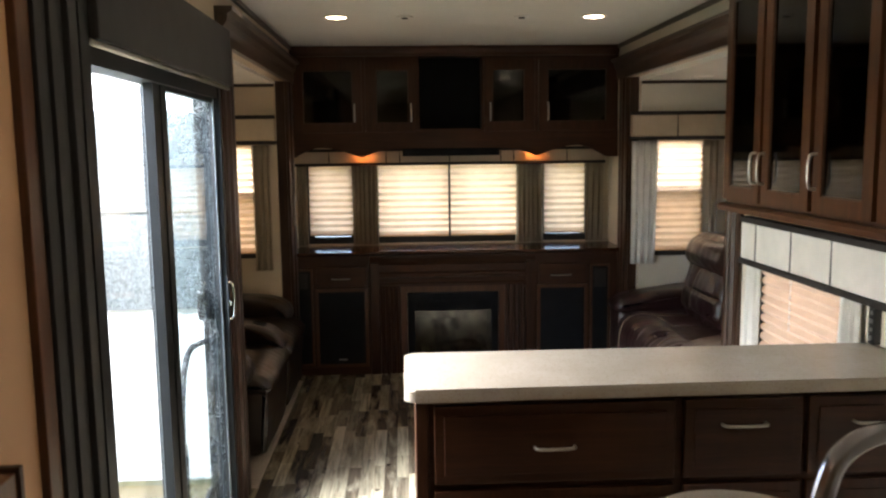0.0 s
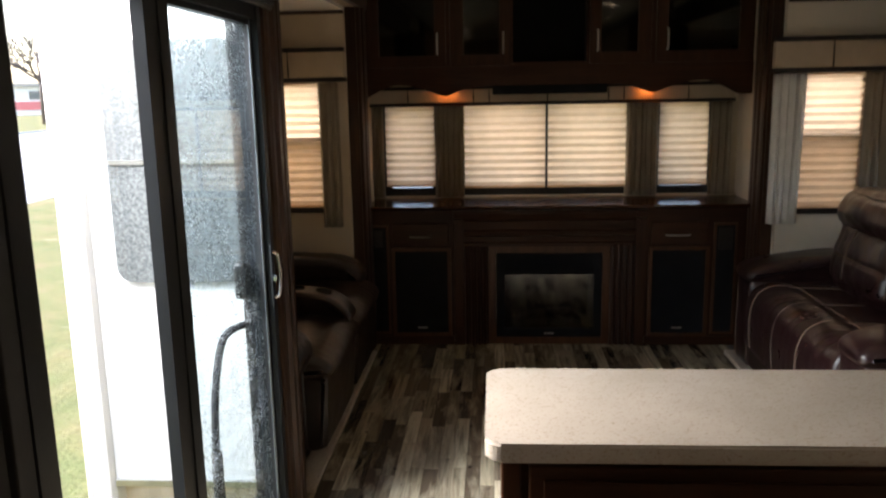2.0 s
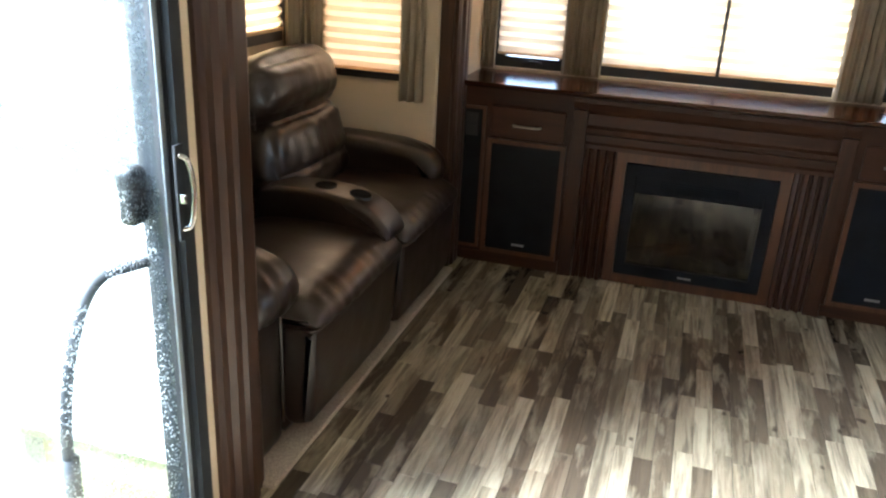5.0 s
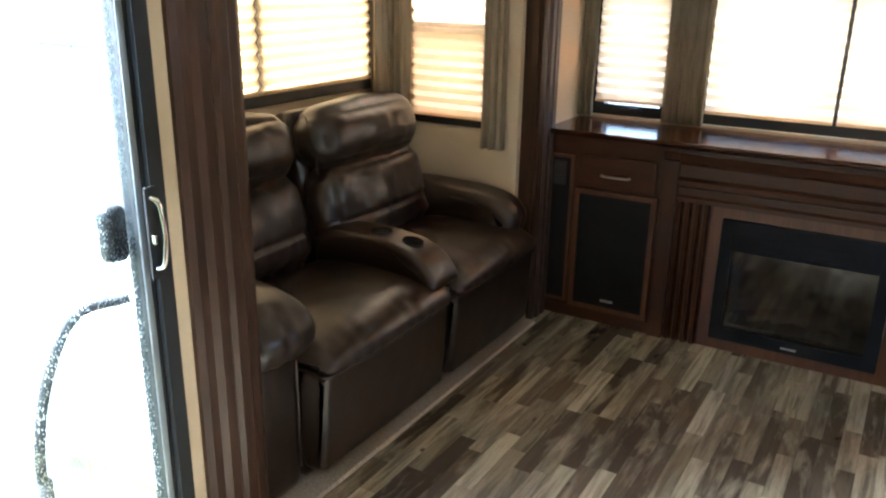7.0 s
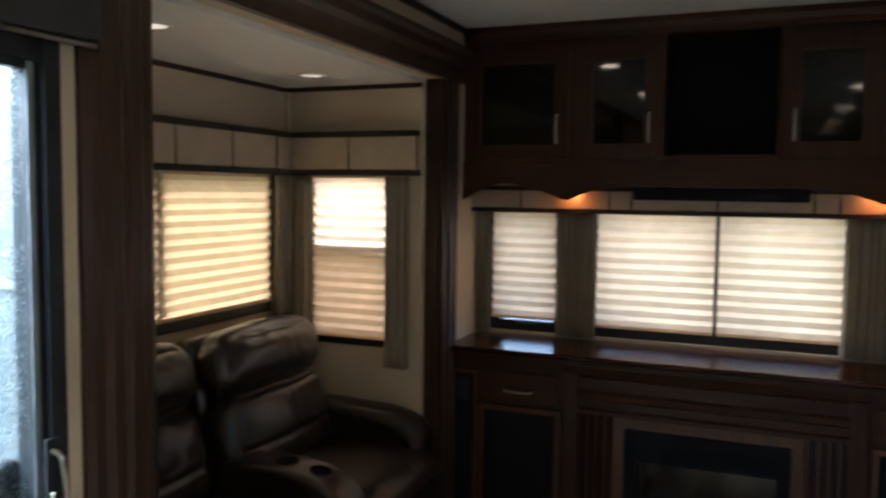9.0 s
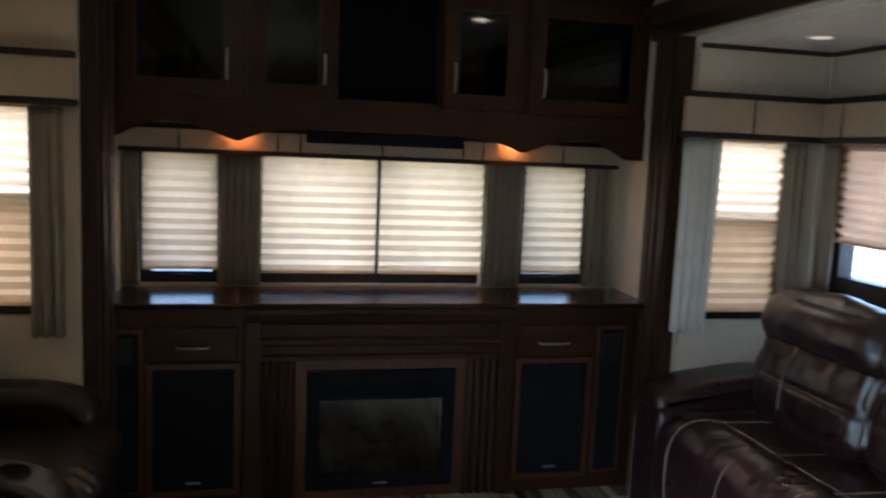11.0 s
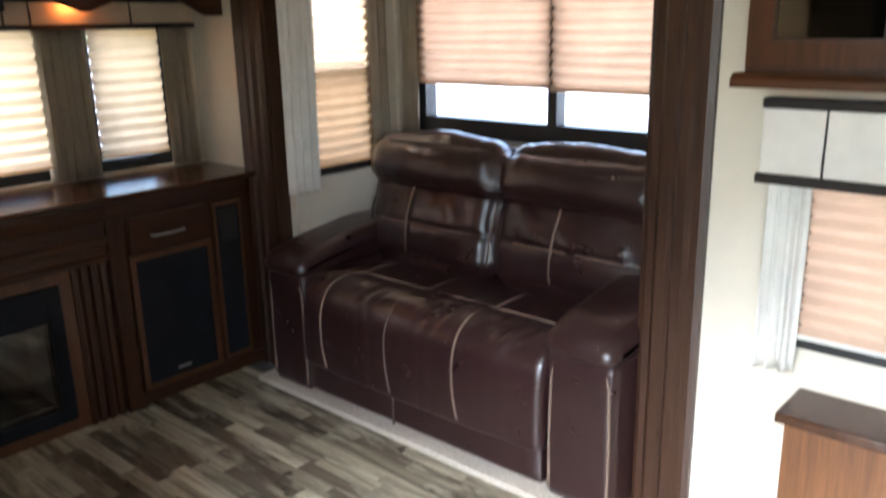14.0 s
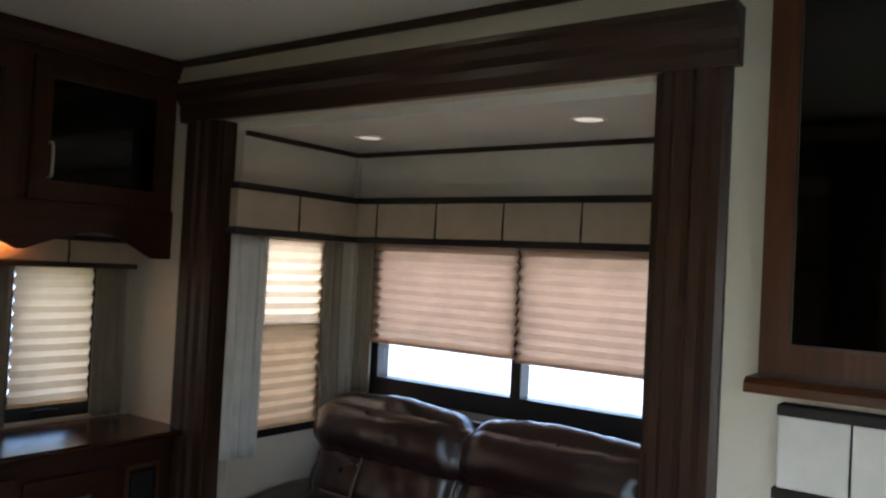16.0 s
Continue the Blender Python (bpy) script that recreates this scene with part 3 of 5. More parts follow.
structure("ceiling_trim", [(LX + 0.012, XL - 0.06, LY1 - 0.012, LY1, ZS - 0.02, ZS)], M_TRIM, "thin dark strip along the slide-out ceiling", "trim", 0.003)
structure("ceiling_trim", [(XR + 0.06, RX - 0.012, RY1 - 0.012, RY1, ZS - 0.02, ZS)], M_TRIM, "thin dark strip along the slide-out ceiling", "trim", 0.003)
structure("corner_trim", [(RX - 0.022, RX, RY1 - 0.022, RY1, 0.02, ZS - 0.02)], M_WHITEWALL, "cream corner moulding", "trim", 0.004)
structure("corner_trim", [(LX, LX + 0.022, LY1 - 0.022, LY1, 0.018, ZS - 0.02)], M_WALL, "beige corner moulding", "trim", 0.004)


# ---- windows, blinds, valances, curtains ----
def window(number, axis, hole, d0, d1, bars=(), label="black-framed trailer window", frame_w=0.035, foot=0.035, screened=False):
    """A black frame set in a hole of a wall lying between d0 (room side) and d1, with its panes."""
    s0, s1, z0, z1 = hole
    mid = (s0 + s1) / 2
    base = (mid, d0, z0) if axis == "x" else (d0, mid, z0)
    root = thing("window_%d" % number, base, label, "window", kind="structure")
    e0, e1 = (d0 - 0.012, d1) if d0 < d1 else (d1, d0 + 0.012)
    part("window_frame", ring(axis, s0, s1, z0, z1, e0, e1, frame_w, foot), M_BLACK, root)
    for kind, at in bars:
        if kind == "z":
            part("glazing_bar", box(slab(axis, s0 + frame_w, s1 - frame_w, e0 + 0.004, e1 - 0.004, at - 0.012, at + 0.012)), M_BLACK, root)
        else:
            part("glazing_bar", box(slab(axis, at - 0.022, at + 0.022, e0 + 0.004, e1 - 0.004, z0 + frame_w, z1 - frame_w)), M_BLACK, root)
    cuts = [s0 + frame_w] + [at for kind, at in bars if kind == "s"] + [s1 - frame_w]
    zc = [z0 + foot] + [at for kind, at in bars if kind == "z"] + [z1 - frame_w]
    dm = (d0 + d1) / 2
    for a, b in zip(cuts, cuts[1:]):
        for q0, q1 in zip(zc, zc[1:]):
            p = part("pane", box(slab(axis, a + 0.001, b - 0.001, dm - 0.002, dm + 0.002, q0 + 0.001, q1 - 0.001)), M_SCREENED if screened and q0 == zc[0] else M_PANE, root)
            p.visible_shadow = bool(screened and q0 == zc[0])
    return root


def blind(axis, a, b, z0, z1, at, label="backlit cream pleated window blind, lowered", mat=None, rail_mat=None):
    base = ((a + b) / 2, at, z1) if axis == "x" else (at, (a + b) / 2, z1)
    root = thing("pleated_blind", base, label, "blind", "pleated blinds")
    part("pleats", pleated(axis, a, b, z0 + 0.014, z1 - 0.016, at, *((0.040, 0.0095) if mat is M_BLINDPINK else (0.046, 0.0075))), mat or M_BLIND, root)
    part("bottom_rail", box(slab(axis, a, b, at - 0.011, at + 0.011, z0, z0 + 0.014)), rail_mat or mat or M_BLIND, root, bevel=0.003)
    part("head_rail", box(slab(axis, a, b, at - 0.013, at + 0.013, z1 - 0.016, z1)), rail_mat or mat or M_BLIND, root, bevel=0.003)
    return root


def valance(axis, a, b, z0, z1, at, out, pleats=(), label="cream box valance with dark brown bands", band=0.024, bottom_only=False, cloth=None, slit=0.0035):
    """A padded board of cloth with dark bands along its edges; out: which way the room lies."""
    base = ((a + b) / 2, at, z0) if axis == "x" else (at, (a + b) / 2, z0)
    root = thing("window_valance", base, label, "valance", "window valances")
    d = sorted((at, at + out * 0.045))
    cuts = [a, *pleats, b]
    for p0, p1 in zip(cuts, cuts[1:]):
        part("cloth_panel", box(slab(axis, p0 + 0.0015, p1 - 0.0015, d[0], d[1], z0 + band, z1 - (0 if bottom_only else band))), cloth or M_VALANCE, root, bevel=0.005)
    for p in pleats:
        f0, f1 = (d[0] - 0.0015, d[1] - 0.003) if out < 0 else (d[0] + 0.003, d[1] + 0.0015)
        wedge = [(p - 0.0012, z1 - band), (p + 0.0012, z1 - band), (p + slit * 1.5, z0 + band + 0.03), (p + slit, z0 + band), (p - slit * 0.6, z0 + band), (p - slit, z0 + band + 0.03)]
        part("pleat", prism(wedge, "y" if axis == "x" else "x", f0, f1), M_BAND, root)
    e = sorted((at, at + out * 0.052))
    part("bottom_band", box(slab(axis, a - 0.012, b + 0.006, e[0], e[1], z0, z0 + band)), M_BAND, root, bevel=0.004)
    if not bottom_only:
        part("top_band", box(slab(axis, a, b, e[0], e[1], z1 - band, z1)), M_BAND, root, bevel=0.004)
    return root


def curtain(axis, a, b, z0, z1, at, waves, mat=None, seed=0, flare=1.0, label="gathered taupe side curtain beside the window"):
    base = ((a + b) / 2, at, z0) if axis == "x" else (at, (a + b) / 2, z0)
    ob = part("curtain", folded(axis, a, b, z0, z1, at, waves, seed=seed, flare=flare), mat or M_CURTAIN, None, smooth=True)
    return tagged(ob, label, "curtain", "side curtains")


# rear wall
BY = 6.145
for i, h in enumerate(RW):
    window(i + 1, "x", h, YF, YF + 0.06, [("s", 0.415)] if i == 1 else [], "black-framed rear window behind a pleated blind", frame_w=0.035 if i == 1 else 0.052, foot=0.058 if i == 1 else 0.05)
    if i != 1:
        root = thing("window_sill", (h[0], YF + 0.06, h[2]), "black outer sill of the awning window", "sill", kind="structure")
        part("ledge", prism([(YF + 0.061, h[2] - 0.02), (YF + 0.061, h[2] + 0.018), (YF + 0.24, h[2] + 0.050), (YF + 0.24, h[2] - 0.02)], "x", h[0], h[1]), M_MATTE, root)
        part("crank", tube([(h[0] + 0.14, YF - 0.02, h[2] + 0.03), (h[0] + 0.20, YF - 0.022, h[2] + 0.036), (h[0] + 0.24, YF - 0.02, h[2] + 0.03)], 0.005), M_DOORMETAL, root, "small dark crank", smooth=True)
blind("x", -0.615, -0.298, 0.966, 1.51, BY)
blind("x", -0.108, 0.408, 0.952, 1.51, BY)
blind("x", 0.424, 0.915, 0.952, 1.51, BY)
blind("x", 1.122, 1.425, 0.960, 1.51, BY)
valance("x", -0.745, 1.555, 1.478, 1.60, 6.115, -1, (-0.457, -0.045, 0.053, 0.415, 0.79, 0.885, 1.277), "cream rear valance with dark lower band", 0.02)
for k, (a, b) in enumerate(((-0.715, -0.625), (-0.300, -0.205), (-0.205, -0.110), (0.912, 1.015), (1.015, 1.118), (1.430, 1.560))):
    curtain("x", a, b, 0.895, 1.49, 6.14, 3, seed=k)
structure("window_sill", [(XL, XR, YF - 0.035, YF, 0.885, 0.90)], M_WALL, "narrow beige sill under the rear windows", "sill", 0.003)
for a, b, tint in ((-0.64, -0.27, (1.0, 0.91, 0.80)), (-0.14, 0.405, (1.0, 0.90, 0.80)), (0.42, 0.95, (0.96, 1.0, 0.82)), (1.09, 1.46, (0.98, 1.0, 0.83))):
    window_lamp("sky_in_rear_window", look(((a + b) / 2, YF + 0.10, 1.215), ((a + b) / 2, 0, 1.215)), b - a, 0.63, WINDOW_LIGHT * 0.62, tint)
# left slide-out
window(4, "y", LW, LX, LX - 0.06, [("s", 4.76)], "wide black-framed slide-out window behind a blind", foot=0.055)
blind("y", 4.44, 4.752, 1.075, 1.64, LX + 0.02, "pleated blind, fully lowered, golden backlight put into its cloth colour", M_BLINDGOLDLIT)
blind("y", 4.758, 5.455, 1.075, 1.64, LX + 0.02, "pleated blind, fully lowered, golden backlight put into its cloth colour", M_BLINDGOLDLIT)
window(5, "x", LS, LY1, LY1 + 0.06, [("z", 1.31)], "narrow black-framed slide-out window with a middle bar", screened=True)
blind("x", -1.312, -0.868, 0.915, 1.64, LY1 - 0.02)
valance("y", 4.10, 5.55, 1.635, 1.825, LX + 0.03, 1, (4.46, 4.784, 5.115, 5.424))
valance("x", -1.375, -0.755, 1.635, 1.825, LY1 - 0.03, -1, (-1.075,))
curtain("x", -0.915, -0.80, 0.80, 1.63, LY1 - 0.045, 3, seed=11)
curtain("x", -1.375, -1.285, 0.86, 1.63, LY1 - 0.045, 2, seed=12)
curtain("y", 5.445, 5.535, 1.00, 1.63, LX + 0.045, 2, seed=13)
window_lamp("sky_in_left_window", look((LX - 0.10, 4.945, 1.345), (0, 4.945, 1.345)), 1.05, 0.63, WINDOW_LIGHT * 0.12, (1.0, 0.78, 0.42))
window_lamp("sky_in_left_end_window", look((-1.09, LY1 + 0.10, 1.27), (-1.09, 0, 1.27)), 0.44, 0.78, WINDOW_LIGHT * 2.0)
# right slide-out
window(6, "y", RO, RX, RX + 0.06, [("s", 4.74)], "wide black-framed window, blind raised a hand's breadth", 0.05, 0.08)
blind("y", 4.03, 4.737, 1.205, 1.64, RX - 0.02, "pinkish pleated blind stopping short of the sill", M_BLINDPINK)
blind("y", 4.743, 5.46, 1.215, 1.64, RX - 0.02, "pinkish pleated blind stopping short of the sill", M_BLINDPINK)
window(7, "x", RS, RY1, RY1 + 0.06, [("z", 1.30)], "narrow black-framed slide-out window with a middle bar", screened=True)
blind("x", 1.735, 2.135, 0.885, 1.64, RY1 - 0.02)
valance("y", 4.05, 5.56, 1.635, 1.825, RX - 0.03, -1, (4.464, 4.788, 5.103, 5.412))
valance("x", 1.60, 2.245, 1.635, 1.825, RY1 - 0.03, -1, (1.91,))
curtain("x", 1.61, 1.79, 0.80, 1.63, RY1 - 0.045, 4, M_SHEER, 21, 0.92, "pale gathered curtain beside the narrow window")
curtain("x", 2.105, 2.20, 0.88, 1.63, RY1 - 0.045, 2, seed=22)
curtain("y", 5.44, 5.53, 1.00, 1.63, RX - 0.045, 2, seed=23)
window_lamp("sky_in_right_window", look((RX + 0.10, 4.745, 1.325), (0, 4.745, 1.325)), 1.45, 0.67, WINDOW_LIGHT * 0.42, (1.0, 0.90, 0.82))
window_lamp("sky_in_right_end_window", look((1.935, RY1 + 0.10, 1.255), (1.935, 0, 1.255)), 0.39, 0.81, WINDOW_LIGHT * 2.1)
# kitchen window
window(8, "y", KW, XR, XR + 0.06, [], "kitchen window over the counter behind a blind")
blind("y", 2.885, 3.515, 0.69, 1.12, XR - 0.02, "pinkish backlit pleated kitchen blind, lowered", M_BLINDPINK, M_SHEER)
valance("y", 2.47, 3.625, 1.085, 1.29, XR - 0.03, -1, (2.88, 3.172, 3.478), "white kitchen valance with dark bands", cloth=M_VALANCEW, slit=0.0018)
curtain("y", 2.755, 2.855, 0.66, 1.10, XR - 0.045, 3, M_SHEER, 32, label="pale gathered curtain beside the kitchen window")
cord = thing("bead_cord", (XR - 0.036, 3.235, 1.09), "thin white bead cord hanging before the kitchen blind", "blind cord")
part("string", tube([(XR - 0.036, 3.235, 1.095), (XR - 0.037, 3.237, 0.98), (XR - 0.036, 3.236, 0.865)], 0.0010, 6), M_SHEER, cord)
for k in range(9):
    ball = bmesh.new()
    bmesh.ops.create_uvsphere(ball, u_segments=8, v_segments=6, radius=0.0042, matrix=Matrix.Translation((XR - 0.0365, 3.236, 0.87 + 0.026 * k)))
    part("bead", ball, M_VALANCEW, cord, smooth=True)
rail = thing("shelf_standard", (XR - 0.012, 2.705, 0.945), "black slotted upright rail screwed to the wall", "wall rail")
part("rail", box((XR - 0.024, XR, 2.688, 2.725, 0.945, 1.105)), M_BLACK, rail, bevel=0.002)
for k in range(5):
    part("slot", box((XR - 0.0255, XR - 0.0235, 2.702, 2.711, 0.958 + 0.028 * k, 0.972 + 0.028 * k)), M_ALU, rail, "bright metal slot")
structure("window_trim", [(XR - 0.016, XR, 2.727, 2.752, 0.945, 1.105)], M_WHITEWALL, "cream upright trim beside the kitchen window", "trim", 0.003)
curtain("y", 3.505, 3.61, 0.60, 1.10, XR - 0.045, 3, M_SHEER, 31, label="pale gathered curtain beside the kitchen window")
window_lamp("sky_in_kitchen_window", look((XR + 0.10, 3.20, 0.90), (0, 3.20, 0.90)), 0.68, 0.48, WINDOW_LIGHT * 0.36, (1.0, 0.92, 0.88))


# ---- lamps ----
def can_light(x, y, z, r, lit, label):
    root = thing("recessed_light", (x, y, z), label, "ceiling lamp", "recessed ceiling lamps")
    ring = bmesh.new()
    outer = [(r * math.cos(a), r * math.sin(a)) for a in np.linspace(0, 2 * math.pi, 33)[:-1]]
    for (c0, s0), (c1, s1) in zip(outer, outer[1:] + outer[:1]):
        q = [ring.verts.new(v) for v in ((x + c0, y + s0, z), (x + c1, y + s1, z), (x + c1 * 0.93, y + s1 * 0.93, z - 0.008), (x + c0 * 0.93, y + s0 * 0.93, z - 0.008), (x + c0 * 0.72, y + s0 * 0.72, z - 0.003), (x + c1 * 0.72, y + s1 * 0.72, z - 0.003))]
        ring.faces.new((q[0], q[1], q[2], q[3]))
        ring.faces.new((q[3], q[2], q[5], q[4]))
    bmesh.ops.remove_doubles(ring, verts=ring.verts[:], dist=1e-4)
    part("trim_ring", ring, M_CEIL, root, smooth=True)
    part("lens", disc(x, y, z - 0.004, r * 0.72, 0.003), lit, root, "glowing lens")
    return root


for x, y in itertools.product((-0.27, 1.14), (4.70, 3.30, 1.90, 0.50, -0.70)):
    can_light(x, y, ZC, 0.072, M_CAN, "lit recessed ceiling lamp, white ring")
for x in (0.10, 0.74):
    root = thing("ceiling_speaker", (x, 4.69, ZC), "small flush white ceiling fitting", "ceiling fitting", "flush ceiling fittings")
    part("cover", disc(x, 4.69, ZC - 0.008, 0.045, 0.008), M_CEIL, root)
    part("hub", disc(x, 4.69, ZC - 0.013, 0.018, 0.005), M_SHADECASE, root)
for x, y in ((-1.09, 5.26), (-1.00, 4.27), (1.97, 5.23), (1.93, 4.30)):
    can_light(x, y, ZS, 0.058, M_CANDIM, "dimly lit recessed lamp in slide-out ceiling")
for x in (-0.205, 1.025):
    root = thing("puck_light", (x, 6.05, 1.60), "amber puck lamp under the upper cabinets", "lamp", "amber puck lamps")
    part("housing", disc(x, 6.05, 1.588, 0.035, 0.012), M_ALU, root)
    part("lens", disc(x, 6.05, 1.583, 0.026, 0.005), M_PUCK, root, "amber glowing lens")

# ---- cabinets ----
def bar_handle(parent, p0, p1, out, r=0.0055, mat=None):
    """A bowed pull between two feet."""
    a, b, o = Vector(p0), Vector(p1), Vector(out)
    pts = spline([a, a + o * 0.8 + (b - a) * 0.06, (a + b) / 2 + o, b + o * 0.8 - (b - a) * 0.06, b], 5)
    return part("handle", tube(pts, r), mat or M_ALU, parent, "brushed nickel pull", smooth=True)


def framed_door(parent, axis, a, b, z0, z1, d, out, fill, w=0.05, name="door", mat=None, matx=None):
    """A door with stiles, rails and an inset panel. d: the plane it lies on; out: +1 or -1 along the other axis."""
    e = sorted((d, d + out * 0.02))
    door = part(name, ring(axis, a, b, z0, z1, e[0], e[1], w), mat or M_WOOD, parent)
    g = sorted((d + out * 0.006, d + out * 0.011))
    part("panel", box(slab(axis, a + w - 0.004, b - w + 0.004, g[0], g[1], z0 + w - 0.004, z1 - w + 0.004)), fill, door)
    k = sorted((d + out * 0.011, d + out * 0.0165))
    part("bead", ring(axis, a + w - 0.001, b - w + 0.001, z0 + w - 0.001, z1 - w + 0.001, k[0], k[1], 0.007), M_TRIM, door)
    return door


# rear upper cabinets
UY = 5.95
up = thing("upper_cabinet", (0.46, 6.07, 1.62), "dark cherry overhead cabinet with smoked glass doors", "cabinet")
for a, b in ((XL + 0.002, -0.18), (-0.179, 0.20), (0.64, 1.019), (1.02, XR - 0.002)):
    part("body", box((a, b, UY, YF - 0.002, 1.64, ZC - 0.002)), M_WOODX, up)
part("niche_floor", box((0.201, 0.639, UY, YF - 0.002, 1.64, 1.735)), M_WOODX, up)
part("niche_head", box((0.201, 0.639, UY, YF - 0.002, 2.235, ZC - 0.002)), M_WOODX, up)
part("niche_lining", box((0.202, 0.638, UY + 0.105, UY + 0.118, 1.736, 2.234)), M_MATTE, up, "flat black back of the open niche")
part("crown", prism([(UY, 2.24), (UY - 0.012, 2.24), (UY - 0.016, 2.262), (UY - 0.03, 2.285), (UY - 0.03, ZC - 0.002), (UY, ZC - 0.002)], "x", XL + 0.002, XR - 0.002), M_WOODX, up)
for a, b, hx in ((-0.675, -0.205, -0.255), (-0.165, 0.185, 0.140), (0.655, 1.005, 0.700), (1.045, 1.590, 1.110)):
    d = framed_door(up, "x", a, b, 1.715, 2.205, UY - 0.001, -1, M_CABGLASS, 0.062)
    bar_handle(d, (hx, UY - 0.021, 1.79), (hx, UY - 0.021, 1.91), (0, -0.022, 0), 0.006)
# scalloped pelmet
def pelmet_z(x):
    u = abs(x - 0.41)
    if u < 0.37:
        return 1.598
    if u < 0.62:
        return 1.598 - 0.063 * ((u - 0.37) / 0.25) ** 2
    if u < 0.92:
        return 1.535 + 0.075 * math.sin((u - 0.62) / 0.30 * math.pi / 2)
    return 1.610 - 0.085 * min(1, (u - 0.92) / 0.20) ** 1.5
xs = np.linspace(XL + 0.004, XR - 0.004, 90)
scallop = [(float(x), pelmet_z(float(x))) for x in xs] + [(XR - 0.004, 1.712), (XL + 0.004, 1.712)]
part("pelmet", prism(scallop, "y", UY - 0.018, UY), M_WOODX, up, "scalloped lower board")
bar = thing("sound_bar", (0.42, 6.0, 1.545), "slim black sound bar under the overhead cabinet", "sound bar")
part("body", box((0.075, 0.77, 5.975, 6.04, 1.543, 1.60)), M_GRILLE, bar, bevel=0.008)
part("bracket", box((0.15, 0.19, 5.99, 6.03, 1.60, 1.64), (0.64, 0.68, 5.99, 6.03, 1.60, 1.64)), M_BLACK, bar)

# rear lower furniture
FY, MT = 5.83, 0.885
top = thing("mantel_top", (0.46, 5.97, 0.858), "polished dark cherry mantel top below the rear windows", "countertop")
prof = [(YF - 0.037, 0.858), (5.79, 0.858), (5.77, 0.862), (5.757, 0.870), (5.755, 0.878), (5.762, MT), (YF - 0.037, MT)]
for a, b in ((XL + 0.003, -0.1700), (-0.1695, 0.9995), (1.0000, XR - 0.003)):
    part("slab", prism(prof, "x", a, b), M_TOPWOOD, top)


def media_cabinet(x0, x1, d0, d1, handle, narrow, label):
    root = thing("media_cabinet", ((x0 + x1) / 2, 6.0, 0), label, "cabinet", "media cabinets beside the fireplace")
    part("body", box((x0, x1, FY, YF - 0.003, 0.0, 0.856)), M_WOOD, root)
    part("top_rail", box((x0 + 0.001, x1 - 0.001, FY - 0.012, FY, 0.795, 0.856)), M_WOODX, root)
    part("plinth", box((x0 + 0.001, x1 - 0.001, FY - 0.012, FY, 0.0, 0.055)), M_WOODX, root)
    dr = part("drawer", box((d0, d1, FY - 0.02, FY, 0.635, 0.775)), M_WOODX, root, bevel=0.005)
    bar_handle(dr, (handle[0], FY - 0.02, 0.695), (handle[1], FY - 0.02, 0.695), (0, -0.022, 0), 0.006)
    gr = part("speaker_door", ring("x", d0 - 0.012, d1 + 0.012, 0.057, 0.622, FY - 0.018, FY, 0.022), M_CHERRY, root)
    part("grille", box((d0 + 0.010, d1 - 0.010, FY - 0.013, FY - 0.002, 0.079, 0.600)), M_GRILLE, gr, "black stretched speaker cloth")
    part("badge", box(((d0 + d1) / 2 - 0.03, (d0 + d1) / 2 + 0.03, FY - 0.0155, FY - 0.013, 0.105, 0.116)), M_ALU, gr, "small silver maker's plate")
    n0, n1 = narrow
    nd = part("narrow_panel", ring("x", n0 - 0.012, n1 + 0.012, 0.07, 0.765, FY - 0.014, FY, 0.014), M_CHERRY, root)
    part("grille", box((n0 + 0.002, n1 - 0.002, FY - 0.010, FY - 0.001, 0.084, 0.751)), M_GRILLE, nd, "black cloth")
    return root


media_cabinet(XL + 0.003, -0.172, -0.545, -0.200, (-0.436, -0.312), (-0.675, -0.585), "dark cherry cabinet with drawer and black speaker door")
media_cabinet(1.002, XR - 0.003, 1.030, 1.368, (1.117, 1.256), (1.415, 1.530), "dark cherry cabinet with drawer, speaker door and dark side grille")
outlet = thing("power_outlet", (-0.655, FY - 0.012, 0.66), "dark wall outlet on the cabinet side panel", "outlet")
part("plate", box((-0.665, -0.605, FY - 0.018, FY - 0.0105, 0.625, 0.735)), M_SHADECASE, outlet, bevel=0.003)
for q in (0.640, 0.690):
    part("socket", box((-0.650, -0.620, FY - 0.020, FY - 0.018, q, q + 0.03)), M_BLACK, outlet)
port = thing("media_port", (1.47, FY - 0.012, 0.60), "small glossy black socket plate on the side grille", "socket plate")
part("plate", box((1.43, 1.515, FY - 0.017, FY - 0.0105, 0.60, 0.735)), M_BLACK, port, bevel=0.003)

fp = thing("fireplace_surround", (0.415, 6.0, 0), "dark cherry fireplace surround with fluted columns and stepped mantel", "fireplace")
part("body", box((-0.169, 0.085, FY + 0.02, YF - 0.003, 0, 0.856), (0.745, 0.999, FY + 0.02, YF - 0.003, 0, 0.856), (0.085, 0.745, FY + 0.02, YF - 0.003, 0.585, 0.856), (0.085, 0.745, FY + 0.02, YF - 0.003, 0, 0.055)), M_WOOD, fp)
for a in (-0.169, 0.934):
    part("stile", box((a, a + 0.065, FY - 0.03, FY + 0.02, 0, 0.80)), M_WOOD, fp, bevel=0.003)
def flutes(a, b):
    w = b - a
    pts = [(a, FY + 0.02), (a, FY + 0.006)]
    for k in range(4):
        s = a + w * k / 4
        pts += [(s + 0.1 * w / 4, FY - 0.014), (s + 0.55 * w / 4, FY - 0.018), (s + 0.75 * w / 4, FY - 0.002), (s + 0.95 * w / 4, FY - 0.002)]
    return pts + [(b, FY + 0.006), (b, FY + 0.02)]
